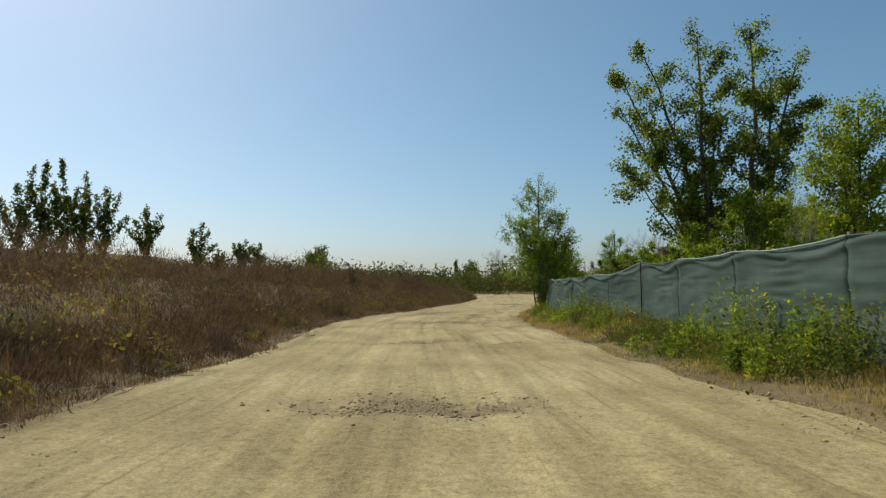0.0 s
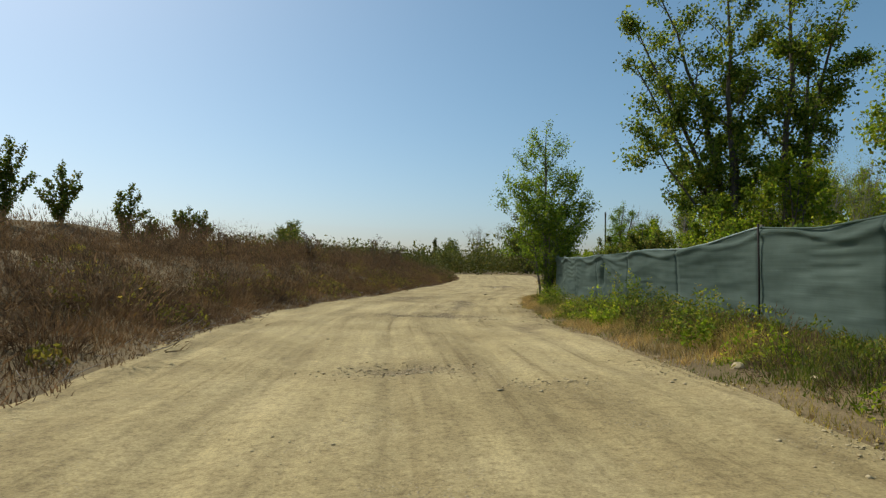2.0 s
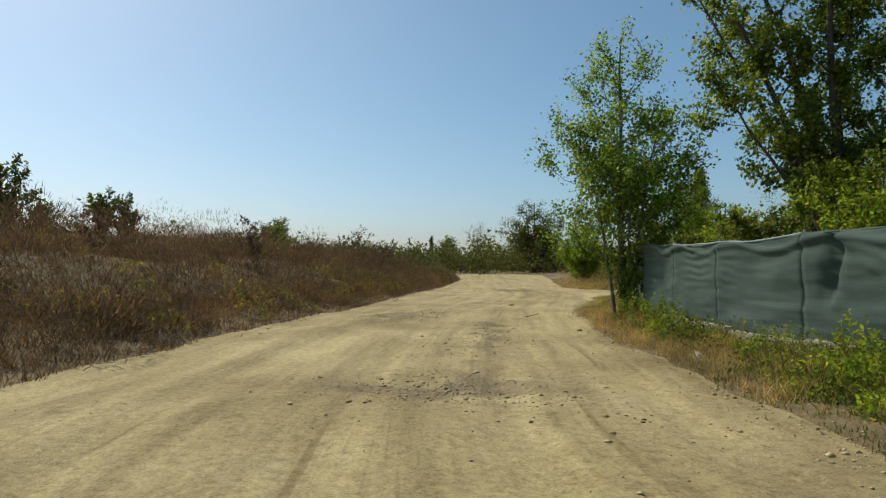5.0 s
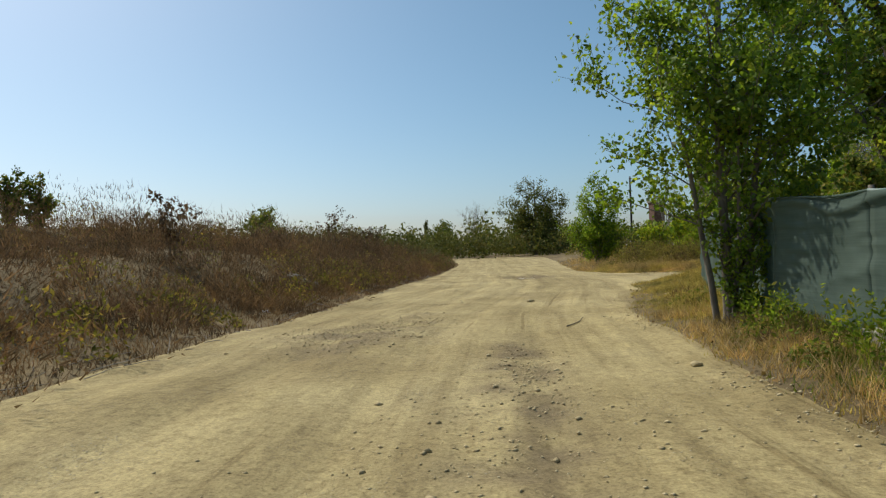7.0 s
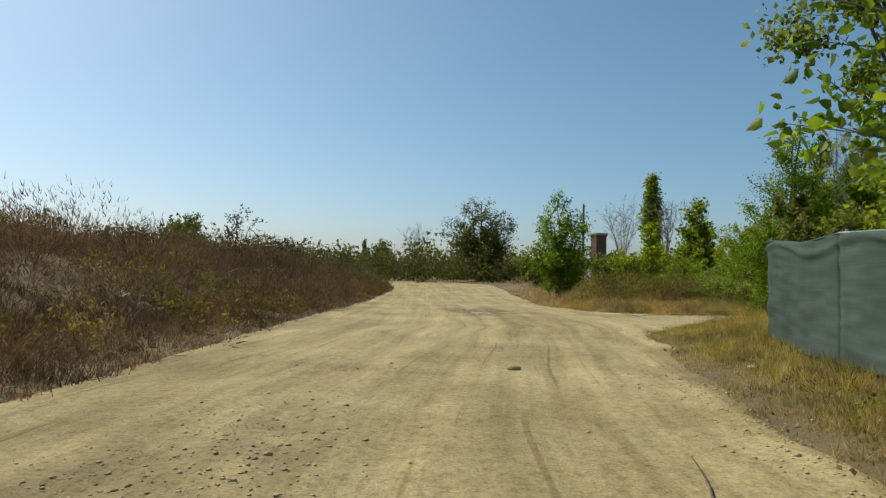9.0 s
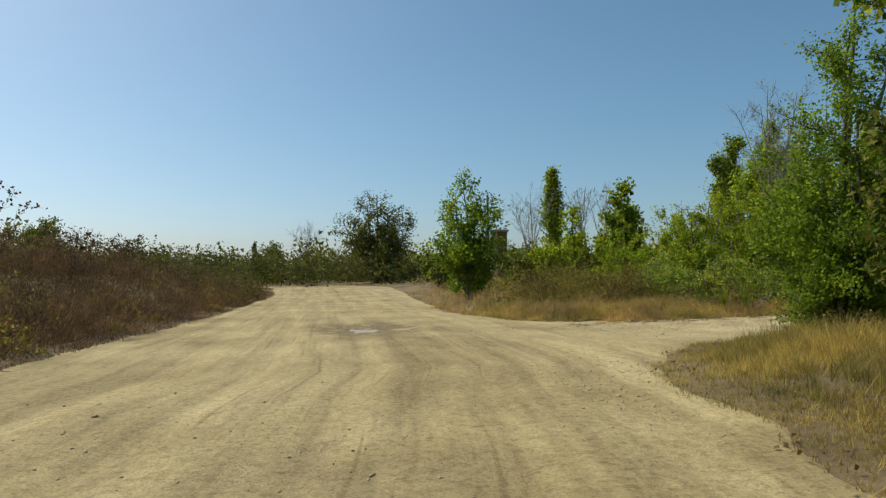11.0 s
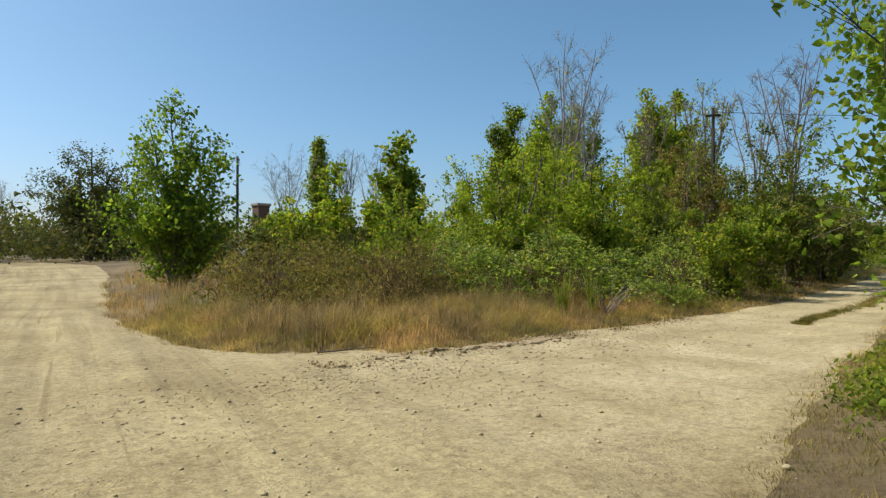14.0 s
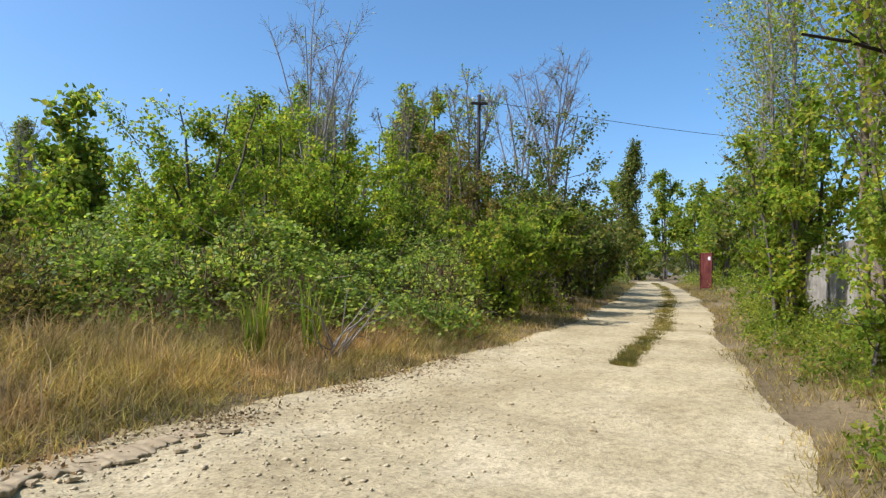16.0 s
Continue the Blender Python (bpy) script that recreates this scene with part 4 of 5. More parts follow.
def grass(name, rng, x, y, height, width, per, mat, label, lean=0.35, droop=0.3, clump=0.07, plain=False):
    """A stand of tufts, one object."""
    n = len(x)
    px, py = np.repeat(x, per) + rng.normal(size=n * per) * clump, np.repeat(y, per) + rng.normal(size=n * per) * clump
    h = np.repeat(height * rng.uniform(0.6, 1.25, n) if np.isscalar(height) else height, per)
    v, q4, t3 = blades_at(rng, np.stack([px, py, land(px, py) - 0.02], 1), h, width, lean, droop, plain)
    tagged(part(name, mesh_of(name, v, [q4, t3]), mat), label, "grass", kind="stuff")


def by_density(rng, x, y, want):
    k = rng.uniform(0, 1, len(x)) < want
    return x[k], y[k]


g = R(90)
# tall dry grass on the verge across the junction
x, y = scatter(g, 44000, 6.6, 32, 47.5, 84, lambda a, b: road_inside(a, b) < 0.03)
d = y - np.interp(x, NORTH_X, NORTH_Y)
d = np.where(x < 8.4, np.minimum(d, x - np.interp(y, RIGHT_Y, RIGHT_X)) + 0.2, d)
x, y = by_density(g, x, y, np.clip(1.1 - d / 6.5, 0.25 * (x < 16) * (road_inside(x, y) > -5), 1) * np.clip(1.7 - y / 62, 0.35, 1) * (0.6 + 0.4 * vnoise(x, y, 1.4, 31)) * (d > 0) * (1 - 0.6 * rise(16, 19, x)))
dd = np.abs(road_inside(x, y)) * (1 - 0.5 * rise(15, 19, x))
grass("dry_grass", g, x, y, (0.16 + 0.4 * rise(0.1, 1.6, dd)) * g.uniform(0.45, 1.35, len(x)) * (1 + 0.55 * vnoise(x, y, 0.9, 44)), 0.011, 9, M_TAWNY, "tall tawny dry grass on the verge", 0.4, 0.35)
x, y = scatter(g, 17000, 7.2, 21, 48, 55, lambda a, b: (road_inside(a, b) < -0.05) & (road_inside(a, b) > -4.2))
hh = (0.1 + 0.3 * rise(0.0, 1.4, -road_inside(x, y))) * g.uniform(0.5, 1.4, len(x)) * (1 + 0.4 * vnoise(x, y, 0.6, 48))
brown = vnoise(x, y, 0.9, 49) > 0.2
grass("matted_grass", g, x[~brown], y[~brown], hh[~brown], 0.013, 8, M_GRASS, "matted low straw between the tall grass", 0.7, 0.6, 0.1, True)
grass("brown_grass", g, x[brown], y[brown], hh[brown], 0.014, 8, M_TAWNY, "tawny withered stalks among the verge grass", 0.6, 0.5, 0.1, True)
# green grass tufts among it
x, y = scatter(g, 1500, 7, 30, 49, 60, lambda a, b: (road_inside(a, b) < -1.2) & (vnoise(a, b, 2.5, 32) > 0.15))
grass("green_grass", g, x, y, 0.5, 0.012, 9, M_GREEN, "green grass tufts among the dry verge grass")
# verge between the road and the fence
x, y = scatter(g, 42000, 3.8, 9.8, -14, 41.5, lambda a, b: (road_inside(a, b) < -0.1) & (a < fence_x(b) + 1.6))
w = -road_inside(x, y)
x, y = by_density(g, x, y, np.clip(0.55 + w * 0.4, 0, 0.85) * (0.65 + 0.5 * vnoise(x, y, 1.1, 33)))
green = vnoise(x, y, 2.0, 34) + 0.4 * rise(0.4, 1.6, -road_inside(x, y)) - 0.9 * rise(25, 32, y) > 0.3
w = -road_inside(x, y)
hh = (0.08 + 0.24 * rise(0.2, 1.6, w)) * g.uniform(0.6, 1.3, len(x))
grass("verge_grass", g, x[green], y[green], hh[green], 0.017, 7, M_GREEN, "green weeds and grass below the net fence", plain=True)
grass("dry_verge_grass", g, x[~green], y[~green], hh[~green] * 0.85, 0.015, 7, M_GRASS, "short dry grass along the road's edge", plain=True)
# corner of the two roads
x, y = scatter(g, 17000, 6.2, 21, 36.5, 47.3, lambda a, b: (road_inside(a, b) < 0.08) & (road_inside(a, b) > -3.4) & (vnoise(a, b, 0.7, 46) > -0.5))
grass("corner_grass", g, x, y, (0.07 + 0.28 * rise(0.1, 1.8, -road_inside(x, y))) * g.uniform(0.4, 1.4, len(x)) * (1 + 0.6 * vnoise(x, y, 0.8, 45)), 0.01, 9, M_GRASS, "straw-coloured grass at the junction's corner", 0.45, 0.4, plain=True)
x, y = scatter(g, 16000, 17, 60, 44, 62, lambda a, b: (road_inside(a, b) < -0.08) & (road_inside(a, b) > -1.6))
grass("lane_grass", g, x, y, 0.2, 0.014, 7, M_GRASS, "dry grass along both sides of the track", 0.45, 0.4, plain=True)
# grown-over strip in the middle of the track
mx_, my_ = [18.6, 20.0, 23.5, 27.0, 33.0, 47.0, 61.0], [47.88, 48.2, 49.05, 50.15, 51.95, 56.9, 62.3]
x = 18.6 + 41 * g.uniform(0, 1, 5200) ** 1.7
y = np.interp(x, mx_, my_) + g.normal(size=len(x)) * 0.045 * (1 + 1.6 * rise(18.5, 24, x))
x, y = by_density(g, x, y, 0.55 + 0.5 * vnoise(x, y, 0.7, 36))
grass("track_grass", g, x, y, 0.1, 0.013, 7, M_OLIVE, "low half dry grass between the wheel tracks", 0.6, 0.5, 0.045, plain=True)

# dry weeds over the bank
bx0 = lambda b: np.interp(b, LEFT_Y, LEFT_X)  # noqa: E731
x, y = scatter(g, 62000, -26, -0.6, -14, 100, lambda a, b: (road_inside(a, b) < -0.12) & (a < bx0(b)))
left = bx0(y) - x
x, y = by_density(g, x, y, np.clip(1.05 - left / 22, 0.12, 1) * np.clip(1.25 - y / 110, 0.2, 1) * (0.62 + 0.38 * vnoise(x, y, 2.2, 37)))
left = bx0(y) - x
hh = (0.16 + 0.26 * rise(0.2, 2.2, left)) * g.uniform(0.55, 1.25, len(x)) * (1 + 0.3 * vnoise(x, y, 3, 38))
tan = vnoise(x, y, 4.0, 39) > 0.25
grass("bank_weeds", g, x[~tan], y[~tan], hh[~tan], 0.018, 8, M_BROWN, "brown dry weeds covering the bank", 0.5, 0.3, 0.12, plain=True)
grass("bank_grass", g, x[tan], y[tan], hh[tan] * 0.8, 0.018, 7, M_TAN, "tan dry grass on the bank", 0.4, 0.35, 0.1, plain=True)
x, y = scatter(g, 48000, -6.5, 0.5, -14, 90, lambda a, b: (road_inside(a, b) < 0.02) & (road_inside(a, b) > -2.6) & (a < bx0(b) + 0.5))
x, y = by_density(g, x, y, np.clip(1.1 - y / 110, 0.3, 1) * (0.6 + 0.4 * vnoise(x, y, 1.2, 42)))
hh = (0.14 + 0.35 * rise(0.1, 1.5, -road_inside(x, y))) * g.uniform(0.5, 1.3, len(x))
dry = vnoise(x, y, 2.3, 43) > -0.1
grass("bank_foot_grass", g, x[dry], y[dry], hh[dry], 0.014, 7, M_TAN, "tan dry grass at the foot of the bank", 0.45, 0.4, 0.08, plain=True)
grass("bank_foot_weeds", g, x[~dry], y[~dry], hh[~dry], 0.02, 7, M_BROWN, "brown weeds at the foot of the bank", 0.45, 0.3, 0.1, plain=True)
# stalks standing above the bank
x, y = scatter(g, 320, -16, -4.5, 4, 80, lambda a, b: bx0(b) - a > 3)
grass("bank_stalks", g, x, y, 1.5, 0.008, 4, M_BROWN, "thin dry stalks standing above the weeds", 0.2, 0.15, 0.1)


def weed_heap(rng, n, ok, x0, x1, y0, y1, r, h, per, size, name, label, mat, spray=False):
    """Billowing heaps of dry twiggy weeds, one object."""
    x, y = scatter(rng, n * 4, x0, x1, y0, y1, ok)
    x, y = x[:n], y[:n]
    size_of = rng.uniform(0.45, 1.4, len(x))
    rr, hh = r * size_of, h * size_of * rng.uniform(0.75, 1.15, len(x)) * (1 + 0.3 * vnoise(x, y, 5, 77))
    k = np.repeat(np.arange(len(x)), per)
    d = unit(rng.normal(size=(len(k), 3)))
    d[:, 2] = np.abs(d[:, 2])
    rad = rng.uniform(0.5, 1.0, (len(k), 1)) ** 0.4
    px, py = x[k] + d[:, 0] * rad[:, 0] * rr[k], y[k] + d[:, 1] * rad[:, 0] * rr[k]
    pts = np.stack([px, py, land(px, py) + d[:, 2] * rad[:, 0] * hh[k]], 1)
    if spray:
        v, f = leaves_at(rng, pts - d * size * 0.6, size * 1.9, 0.5, 0.075, out=d + [0, 0, 0.4])
        v, f = v.reshape(-1, 4, 3)[:, [1, 2, 3]].reshape(-1, 3), np.arange(3 * len(k)).reshape(-1, 3)
    else:
        v, f = leaves_at(rng, pts, size, 0.5, 0.45)
    tagged(part(name, mesh_of(name, v, [f]), mat), label, "weeds", kind="stuff")


weed_heap(R(101), 170, lambda a, b: (road_inside(a, b) < -1.2) & (a < bx0(b)), -18, -2, 66, 104, 1.2, 1.9, 130, 0.19, "bank_thicket", "dark olive bushy weeds where the bank ends", M_HEDGE)
on_bank = lambda a, b: (road_inside(a, b) < -0.5) & (a < bx0(b)) & (vnoise(a, b, 3.0, 41) > -0.7)  # noqa: E731
weed_heap(R(90), 62, on_bank, -17, -1.5, -6, 82, 0.8, 1.3, 170, 0.085, "olive_bush_weeds", "dull olive leafy weeds among the dry ones", M_OLIVE)
weed_heap(R(91), 380, on_bank, -17, -1.5, -6, 82, 1.1, 1.3, 350, 0.145, "dry_bush_weeds", "billowing brown dry bushy weeds on the bank", M_BROWN, True)
weed_heap(R(108), 230, on_bank, -17, -1.5, -6, 82, 1.0, 1.15, 340, 0.13, "tan_bush_weeds", "billowing reddish tan dry weeds on the bank", M_TAN, True)
weed_heap(R(107), 100, lambda a, b: (road_inside(a, b) < -0.6) & (a < bx0(b)), -9, -1.5, -4, 80, 0.9, 1.0, 210, 0.13, "dark_bank_weeds", "dark dead weeds at the foot of the bank", M_DEAD, True)
weed_heap(R(92), 95, lambda a, b: (road_inside(a, b) < -0.6) & (road_inside(a, b) > -4) & (a < bx0(b)), -8, -1.5, -4, 80, 0.55, 0.6, 130, 0.1, "olive_weeds", "olive green leafy weeds at the foot of the bank", M_OLIVE)
by_fence = lambda a, b: (road_inside(a, b) < -0.75) & (a < fence_x(b) - 0.15) & ~((b > 17) & (b < 24.5) & (a > fence_x(b) - 0.7)) & (vnoise(a, b, 2.2, 47) > -0.25)  # noqa: E731
weed_heap(R(93), 50, by_fence, 4, 9.5, -13, 30, 0.42, 0.42, 200, 0.07, "fence_weeds", "green leafy weeds in front of the net fence", M_SHRUB)
weed_heap(R(103), 110, by_fence, 4, 9.5, -13, 30, 0.45, 0.4, 200, 0.065, "dark_fence_weeds", "dark green leafy weeds in front of the net fence", M_DARK)
weed_heap(R(104), 110, by_fence, 4, 9.5, -13, 34, 0.4, 0.36, 180, 0.07, "brown_fence_weeds", "dry brown weeds in front of the net fence", M_BROWN, True)
weed_heap(R(94), 260, lambda a, b: (road_inside(a, b) < -2.8) & (b > 52) & (bramble_top(a, b) < 0.5), 9, 40, 52, 100, 0.9, 1.1, 95, 0.16, "thicket_weeds", "brown and olive undergrowth behind the verge", M_OLIVE)
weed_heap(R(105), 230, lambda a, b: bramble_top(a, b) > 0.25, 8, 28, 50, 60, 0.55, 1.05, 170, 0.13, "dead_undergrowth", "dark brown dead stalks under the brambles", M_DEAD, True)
weed_heap(R(110), 90, lambda a, b: (road_inside(a, b) < -2.0) & (bramble_top(a, b) > 0.2), 8, 14, 50, 58, 0.6, 1.25, 230, 0.07, "olive_undergrowth", "olive green leafy weeds between the dead stalks", M_OLIVE)
weed_heap(R(95), 160, lambda a, b: (road_inside(a, b) < -0.9) & (road_inside(a, b) > -3.5) & (a > 17) & ~((a > 21) & (a < 27) & (b < 47) & (b > 45.4)), 17, 62, 43, 66, 0.7, 1.0, 150, 0.1, "hedge_weeds", "leafy undergrowth along the track", M_SHRUB)


weed_heap(R(106), 130, lambda a, b: (road_inside(a, b) < -0.5) & (road_inside(a, b) > -2.2) & (b < 48), 11, 27, 42, 48, 0.38, 0.42, 150, 0.06, "corner_weeds", "low olive green weeds along the track's edge", M_SHRUB)


def tall_weeds(rng, x, y, height, per, size, name, label, mat):
    """Upright leafy weeds: a stem each, with leaves spiralling up it; one object."""
    n = len(x)
    h = height * rng.uniform(0.55, 1.2, n)
    lean = rng.normal(size=(n, 2)) * 0.22
    foot = np.stack([x, y, land(x, y)], 1)
    k = np.repeat(np.arange(n), per)
    u = np.tile(np.linspace(0.12, 1.0, per), n) + rng.normal(size=n * per) * 0.02
    a = rng.uniform(0, 2 * np.pi, n * per)
    out = np.stack([np.cos(a), np.sin(a), np.full(n * per, 0.55)], 1)
    stem = np.concatenate([lean * h[:, None], h[:, None]], 1)
    pts = foot[k] + stem[k] * u[:, None] + out * [1, 1, 0] * (0.16 * (1.05 - u) * h[k])[:, None] * rng.uniform(0.2, 1, (n * per, 1))
    v, f = leaves_at(rng, pts, size, 0.6, 0.5, out=out, facing=np.array([-0.2, -0.4, 0.8]))
    side = np.stack([np.cos(a[:n]), np.sin(a[:n]), np.zeros(n)], 1) * 0.006
    sv = np.stack([foot - side, foot + side, foot + stem], 1).reshape(-1, 3)
    sf = np.arange(3 * n).reshape(n, 3) + len(v)
    tagged(part(name, mesh_of(name, np.concatenate([v, sv]), [f, sf]), mat), label, "weeds", kind="stuff")


g = R(109)
clear = lambda a, b: (road_inside(a, b) < -0.7) & (a < fence_x(b) - 0.12)  # noqa: E731
x, y = scatter(g, 5200, 4.2, 9.4, -14, 14.5, lambda a, b: clear(a, b) & (vnoise(a, b, 1.5, 58) + 0.5 * vnoise(a, b, 0.6, 56) > 0.12 - 0.3 * (b < 3) + 0.25 * ((b > 3) & (b < 7))) & ~((b > 8.9) & (b < 10.6) & (a > 6.5)))
lush = vnoise(x, y, 1.1, 59) > -0.1
tall = (0.45 + 0.5 * rise(0.7, 1.8, -road_inside(x, y))) * (1 + 0.4 * vnoise(x, y, 0.9, 55))
tall_weeds(g, x[lush], y[lush], tall[lush], 26, 0.085, "tall_weeds", "lush tall green leafy weeds before the net fence", M_SHRUB)
tall_weeds(g, x[~lush], y[~lush], tall[~lush] * 0.85, 26, 0.075, "dark_tall_weeds", "dark green tall leafy weeds before the net fence", M_DARK)
x, y = scatter(g, 900, 4.2, 7, 14.5, 27, lambda a, b: clear(a, b) & (a > fence_x(b) - 1.0) & ~((b > 17.5) & (b < 22.6)) & (vnoise(a, b, 1.2, 60) > -0.1))
tall_weeds(g, x, y, 0.55, 22, 0.075, "low_green_weeds", "green leafy weeds along the net fence's foot", M_SHRUB)
x, y = scatter(g, 4000, 4.0, 8.0, 7, 29, lambda a, b: (road_inside(a, b) < -0.15) & (road_inside(a, b) > -1.5) & (a < fence_x(b) - 0.3) & (vnoise(a, b, 1.6, 57) > -0.3))
grass("rusty_grass", g, x, y, 0.26, 0.013, 8, M_TAWNY, "rust-coloured dry grass beside the road", 0.5, 0.4, plain=True)


# ---- far woods ----
def woods(rng, name, label, n, where, r, h, per, size, mat):
    x, y = where
    k = np.repeat(np.arange(len(x)), per)
    rr, hh = r * rng.uniform(0.6, 1.5, len(x)), h * rng.uniform(0.55, 1.3, len(x))
    d = unit(rng.normal(size=(len(k), 3)))
    rad = rng.uniform(0.05, 1.0, (len(k), 1)) ** 0.6
    px, py = x[k] + d[:, 0] * rad[:, 0] * rr[k], y[k] + d[:, 1] * rad[:, 0] * rr[k]
    pz = land(px, py) + hh[k] * (0.5 + 0.5 * d[:, 2] * rad[:, 0])
    v, f = leaves_at(rng, np.stack([px, py, pz], 1), size, 0.3, 0.9)
    v, f = v.reshape(-1, 4, 3)[:, 1:].reshape(-1, 3), np.arange(3 * len(k)).reshape(-1, 3)
    tagged(part(name, mesh_of(name, v, [f]), mat), label, "woods", kind="stuff")


def arc(rng, n, a0, a1, d0, d1):
    a, d = np.radians(rng.uniform(a0, a1, n)), rng.uniform(d0, d1, n)
    return 2 + d * np.sin(a), 20 + d * np.cos(a)


woods(R(95), "far_woods", "far belt of dull green trees", 0, arc(R(96), 300, -62, 8, 110, 240), 3.6, 7.0, 120, 0.9, M_FAR)
woods(R(97), "far_bushes", "far belt of low olive bushes", 0, arc(R(98), 260, -45, 12, 85, 150), 2.8, 4.0, 170, 0.48, M_HEDGE)
woods(R(99), "far_grove", "far belt of green trees behind the grove", 0, arc(R(99), 220, 10, 75, 95, 200), 3.6, 6.5, 120, 0.92, M_FAR)
woods(R(89), "yard_woods", "green trees far behind the net fence", 0, (R(88).uniform(28, 60, 60), R(87).uniform(-20, 44, 60)), 3.0, 5.0, 280, 0.45, M_DARK)
woods(R(86), "bend_bushes", "dark bushes at the road's far bend", 0, (R(85).uniform(-24, 14, 66), R(84).uniform(110, 130, 66)), 2.3, 4.6, 380, 0.27, M_HEDGE)


# ---- net fence ----
def box(bm, sx, sy, sz, m=Matrix(), bevel=0.0):
    got = bmesh.ops.create_cube(bm, size=1.0, matrix=m @ Matrix.Diagonal((sx, sy, sz, 1)))
    if bevel:
        edges = list({e for v in got["verts"] for e in v.link_edges})
        bmesh.ops.bevel(bm, geom=edges, offset=bevel, segments=2, affect="EDGES")
    return bm


fence = thing("net_fence", (7.0, 12.0, 0.0), "sagging fence of dusty green shade net on thin posts", "fence")
FENCE_Y = [-15.5, -11.5, -7.6, -4.0, -0.4, 3.2, 6.5, 9.8, 13.2, 16.4, 19.2, 21.8, 24.1, 26.3, 29.4, 33.0, 36.7]
FENCE_TOP = [2.0, 1.95, 1.9, 1.9, 1.86, 1.84, 1.78, 1.78, 1.6, 1.6, 1.74, 1.68, 1.72, 1.82, 1.8, 1.93, 1.98]
off = np.array([7.0, 12.0, 0.0])
g = R(120)
for i in range(len(FENCE_Y) - 1):
    y0, y1, t0, t1 = FENCE_Y[i], FENCE_Y[i + 1], FENCE_TOP[i], FENCE_TOP[i + 1]
    nu, nv = 26, 44
    u, v = np.meshgrid(np.linspace(0, 1, nu), np.linspace(0, 1, nv))
    py = y0 + (y1 - y0) * u
    px = fence_x(py)
    sag = 0.05 * np.sin(np.pi * u)
    base = land(px, py)
    top = t0 + (t1 - t0) * u - sag
    pz = base + 0.06 + v * (top - 0.06)
    fold = 0.04 * np.sin(np.pi * u) * np.sin(3 * v + i) + 0.012 * vnoise(py * 0.3, pz * 1.6, 0.12, 51) + 0.025 * vnoise(py * 0.5 + 0.8 * pz, pz * 2, 0.5, 52) + 0.016 * np.sin(np.pi * u) * rise(0.35, 0.6, v) * np.sin(64 * v + 3.0 * vnoise(u * 3 + i, v * 2, 0.6, 54)) * rise(0.0, 0.6, vnoise(u * 2 + 5 * i, v * 0, 0.7, 53)) - 0.05 * np.exp(-((v - 0.93 + 0.05 * np.sin(2 * np.pi * u)) / 0.03) ** 2)
    crease = np.exp(-((py - 18.6 - 0.12 * np.sin(5 * v)) / 0.13) ** 2) * rise(0.25, 0.6, v) * 0.2
    drape = sum(0.05 * np.exp(-((pz - 1.75 + 0.33 * (py - 18.4) * k) / 0.06) ** 2) * rise(18.7, 18.3, py) * rise(16.0, 17.8, py) for k in (-0.5, -1.1, -1.9))
    nx = px + fold + crease - drape
    idx = np.arange(nu * nv).reshape(nv, nu)
    q4 = np.stack([idx[:-1, :-1], idx[:-1, 1:], idx[1:, 1:], idx[1:, :-1]], -1).reshape(-1, 4)
    me = mesh_of("net_panel", np.stack([nx, py, pz], -1).reshape(-1, 3) - off, [q4], True)
    panel = part("net_panel", me, M_CLOTH, fence)
    panel.modifiers.new("cloth", "SOLIDIFY").thickness = 0.006
    us = np.linspace(0, 1, 26)
    hem = np.stack([fence_x(y0 + (y1 - y0) * us) - 0.012, y0 + (y1 - y0) * us, land(fence_x(y0 + (y1 - y0) * us), y0 + (y1 - y0) * us) + t0 + (t1 - t0) * us - 0.05 * np.sin(np.pi * us)], 1)
    hv, hq = tubes([(hem - off, 0.016 + 0.006 * np.abs(vnoise(us * 9, us * 0, 0.4, i)))], 6)
    part("top_hem", mesh_of("top_hem", hv, [hq], True), M_HEM if i % 3 else M_CLOTH, panel, "rolled pale top hem")
for i, py in enumerate(FENCE_Y):
    px = float(fence_x(py)) + 0.07
    z = float(land(px, py))
    pv, pq = tubes([(np.array([[px, py, z - 0.2], [px + 0.01, py, z + 1.0], [px + g.normal() * 0.04, py + g.normal() * 0.03, z + FENCE_TOP[i] + 0.05], [px + 0.01, py, z + FENCE_TOP[i] + 0.055]]) - off, np.array([0.035, 0.035, 0.032, 0.002]))], 8)
    part("post", mesh_of("post", pv, [pq], True), M_POST, fence)
seam_y = 9.72
sx_ = float(fence_x(seam_y))
sz_ = float(land(sx_, seam_y))
pv, pq = tubes([(np.array([[sx_ - 0.06, seam_y, sz_ - 0.1], [sx_ - 0.05, seam_y + 0.02, sz_ + 0.9], [sx_ - 0.07, seam_y, sz_ + 1.84], [sx_ - 0.07, seam_y, sz_ + 1.845]]) - off, np.array([0.02, 0.018, 0.02, 0.002]))], 8)
part("stake", mesh_of("stake", pv, [pq], True), M_POLE, fence, "dark stake holding the net from the front")
for i in range(6):
    py = 18.2 + i * 1.02
    bm = box(bmesh.new(), 0.16, 0.98, 0.22 + 0.04 * (i % 2), Matrix.Rotation(radians(g.uniform(-3, 3)), 4, "Y"), 0.02)
    kerb = part("kerb_block", bm, M_CONCRETE, fence, "pale concrete block at the net's foot")
    kerb.location = (float(fence_x(py)) - 0.26 - off[0], py - off[1], float(land(float(fence_x(py)) - 0.26, py)) + 0.07)
    kerb.rotation_euler = (0, 0, radians(8))


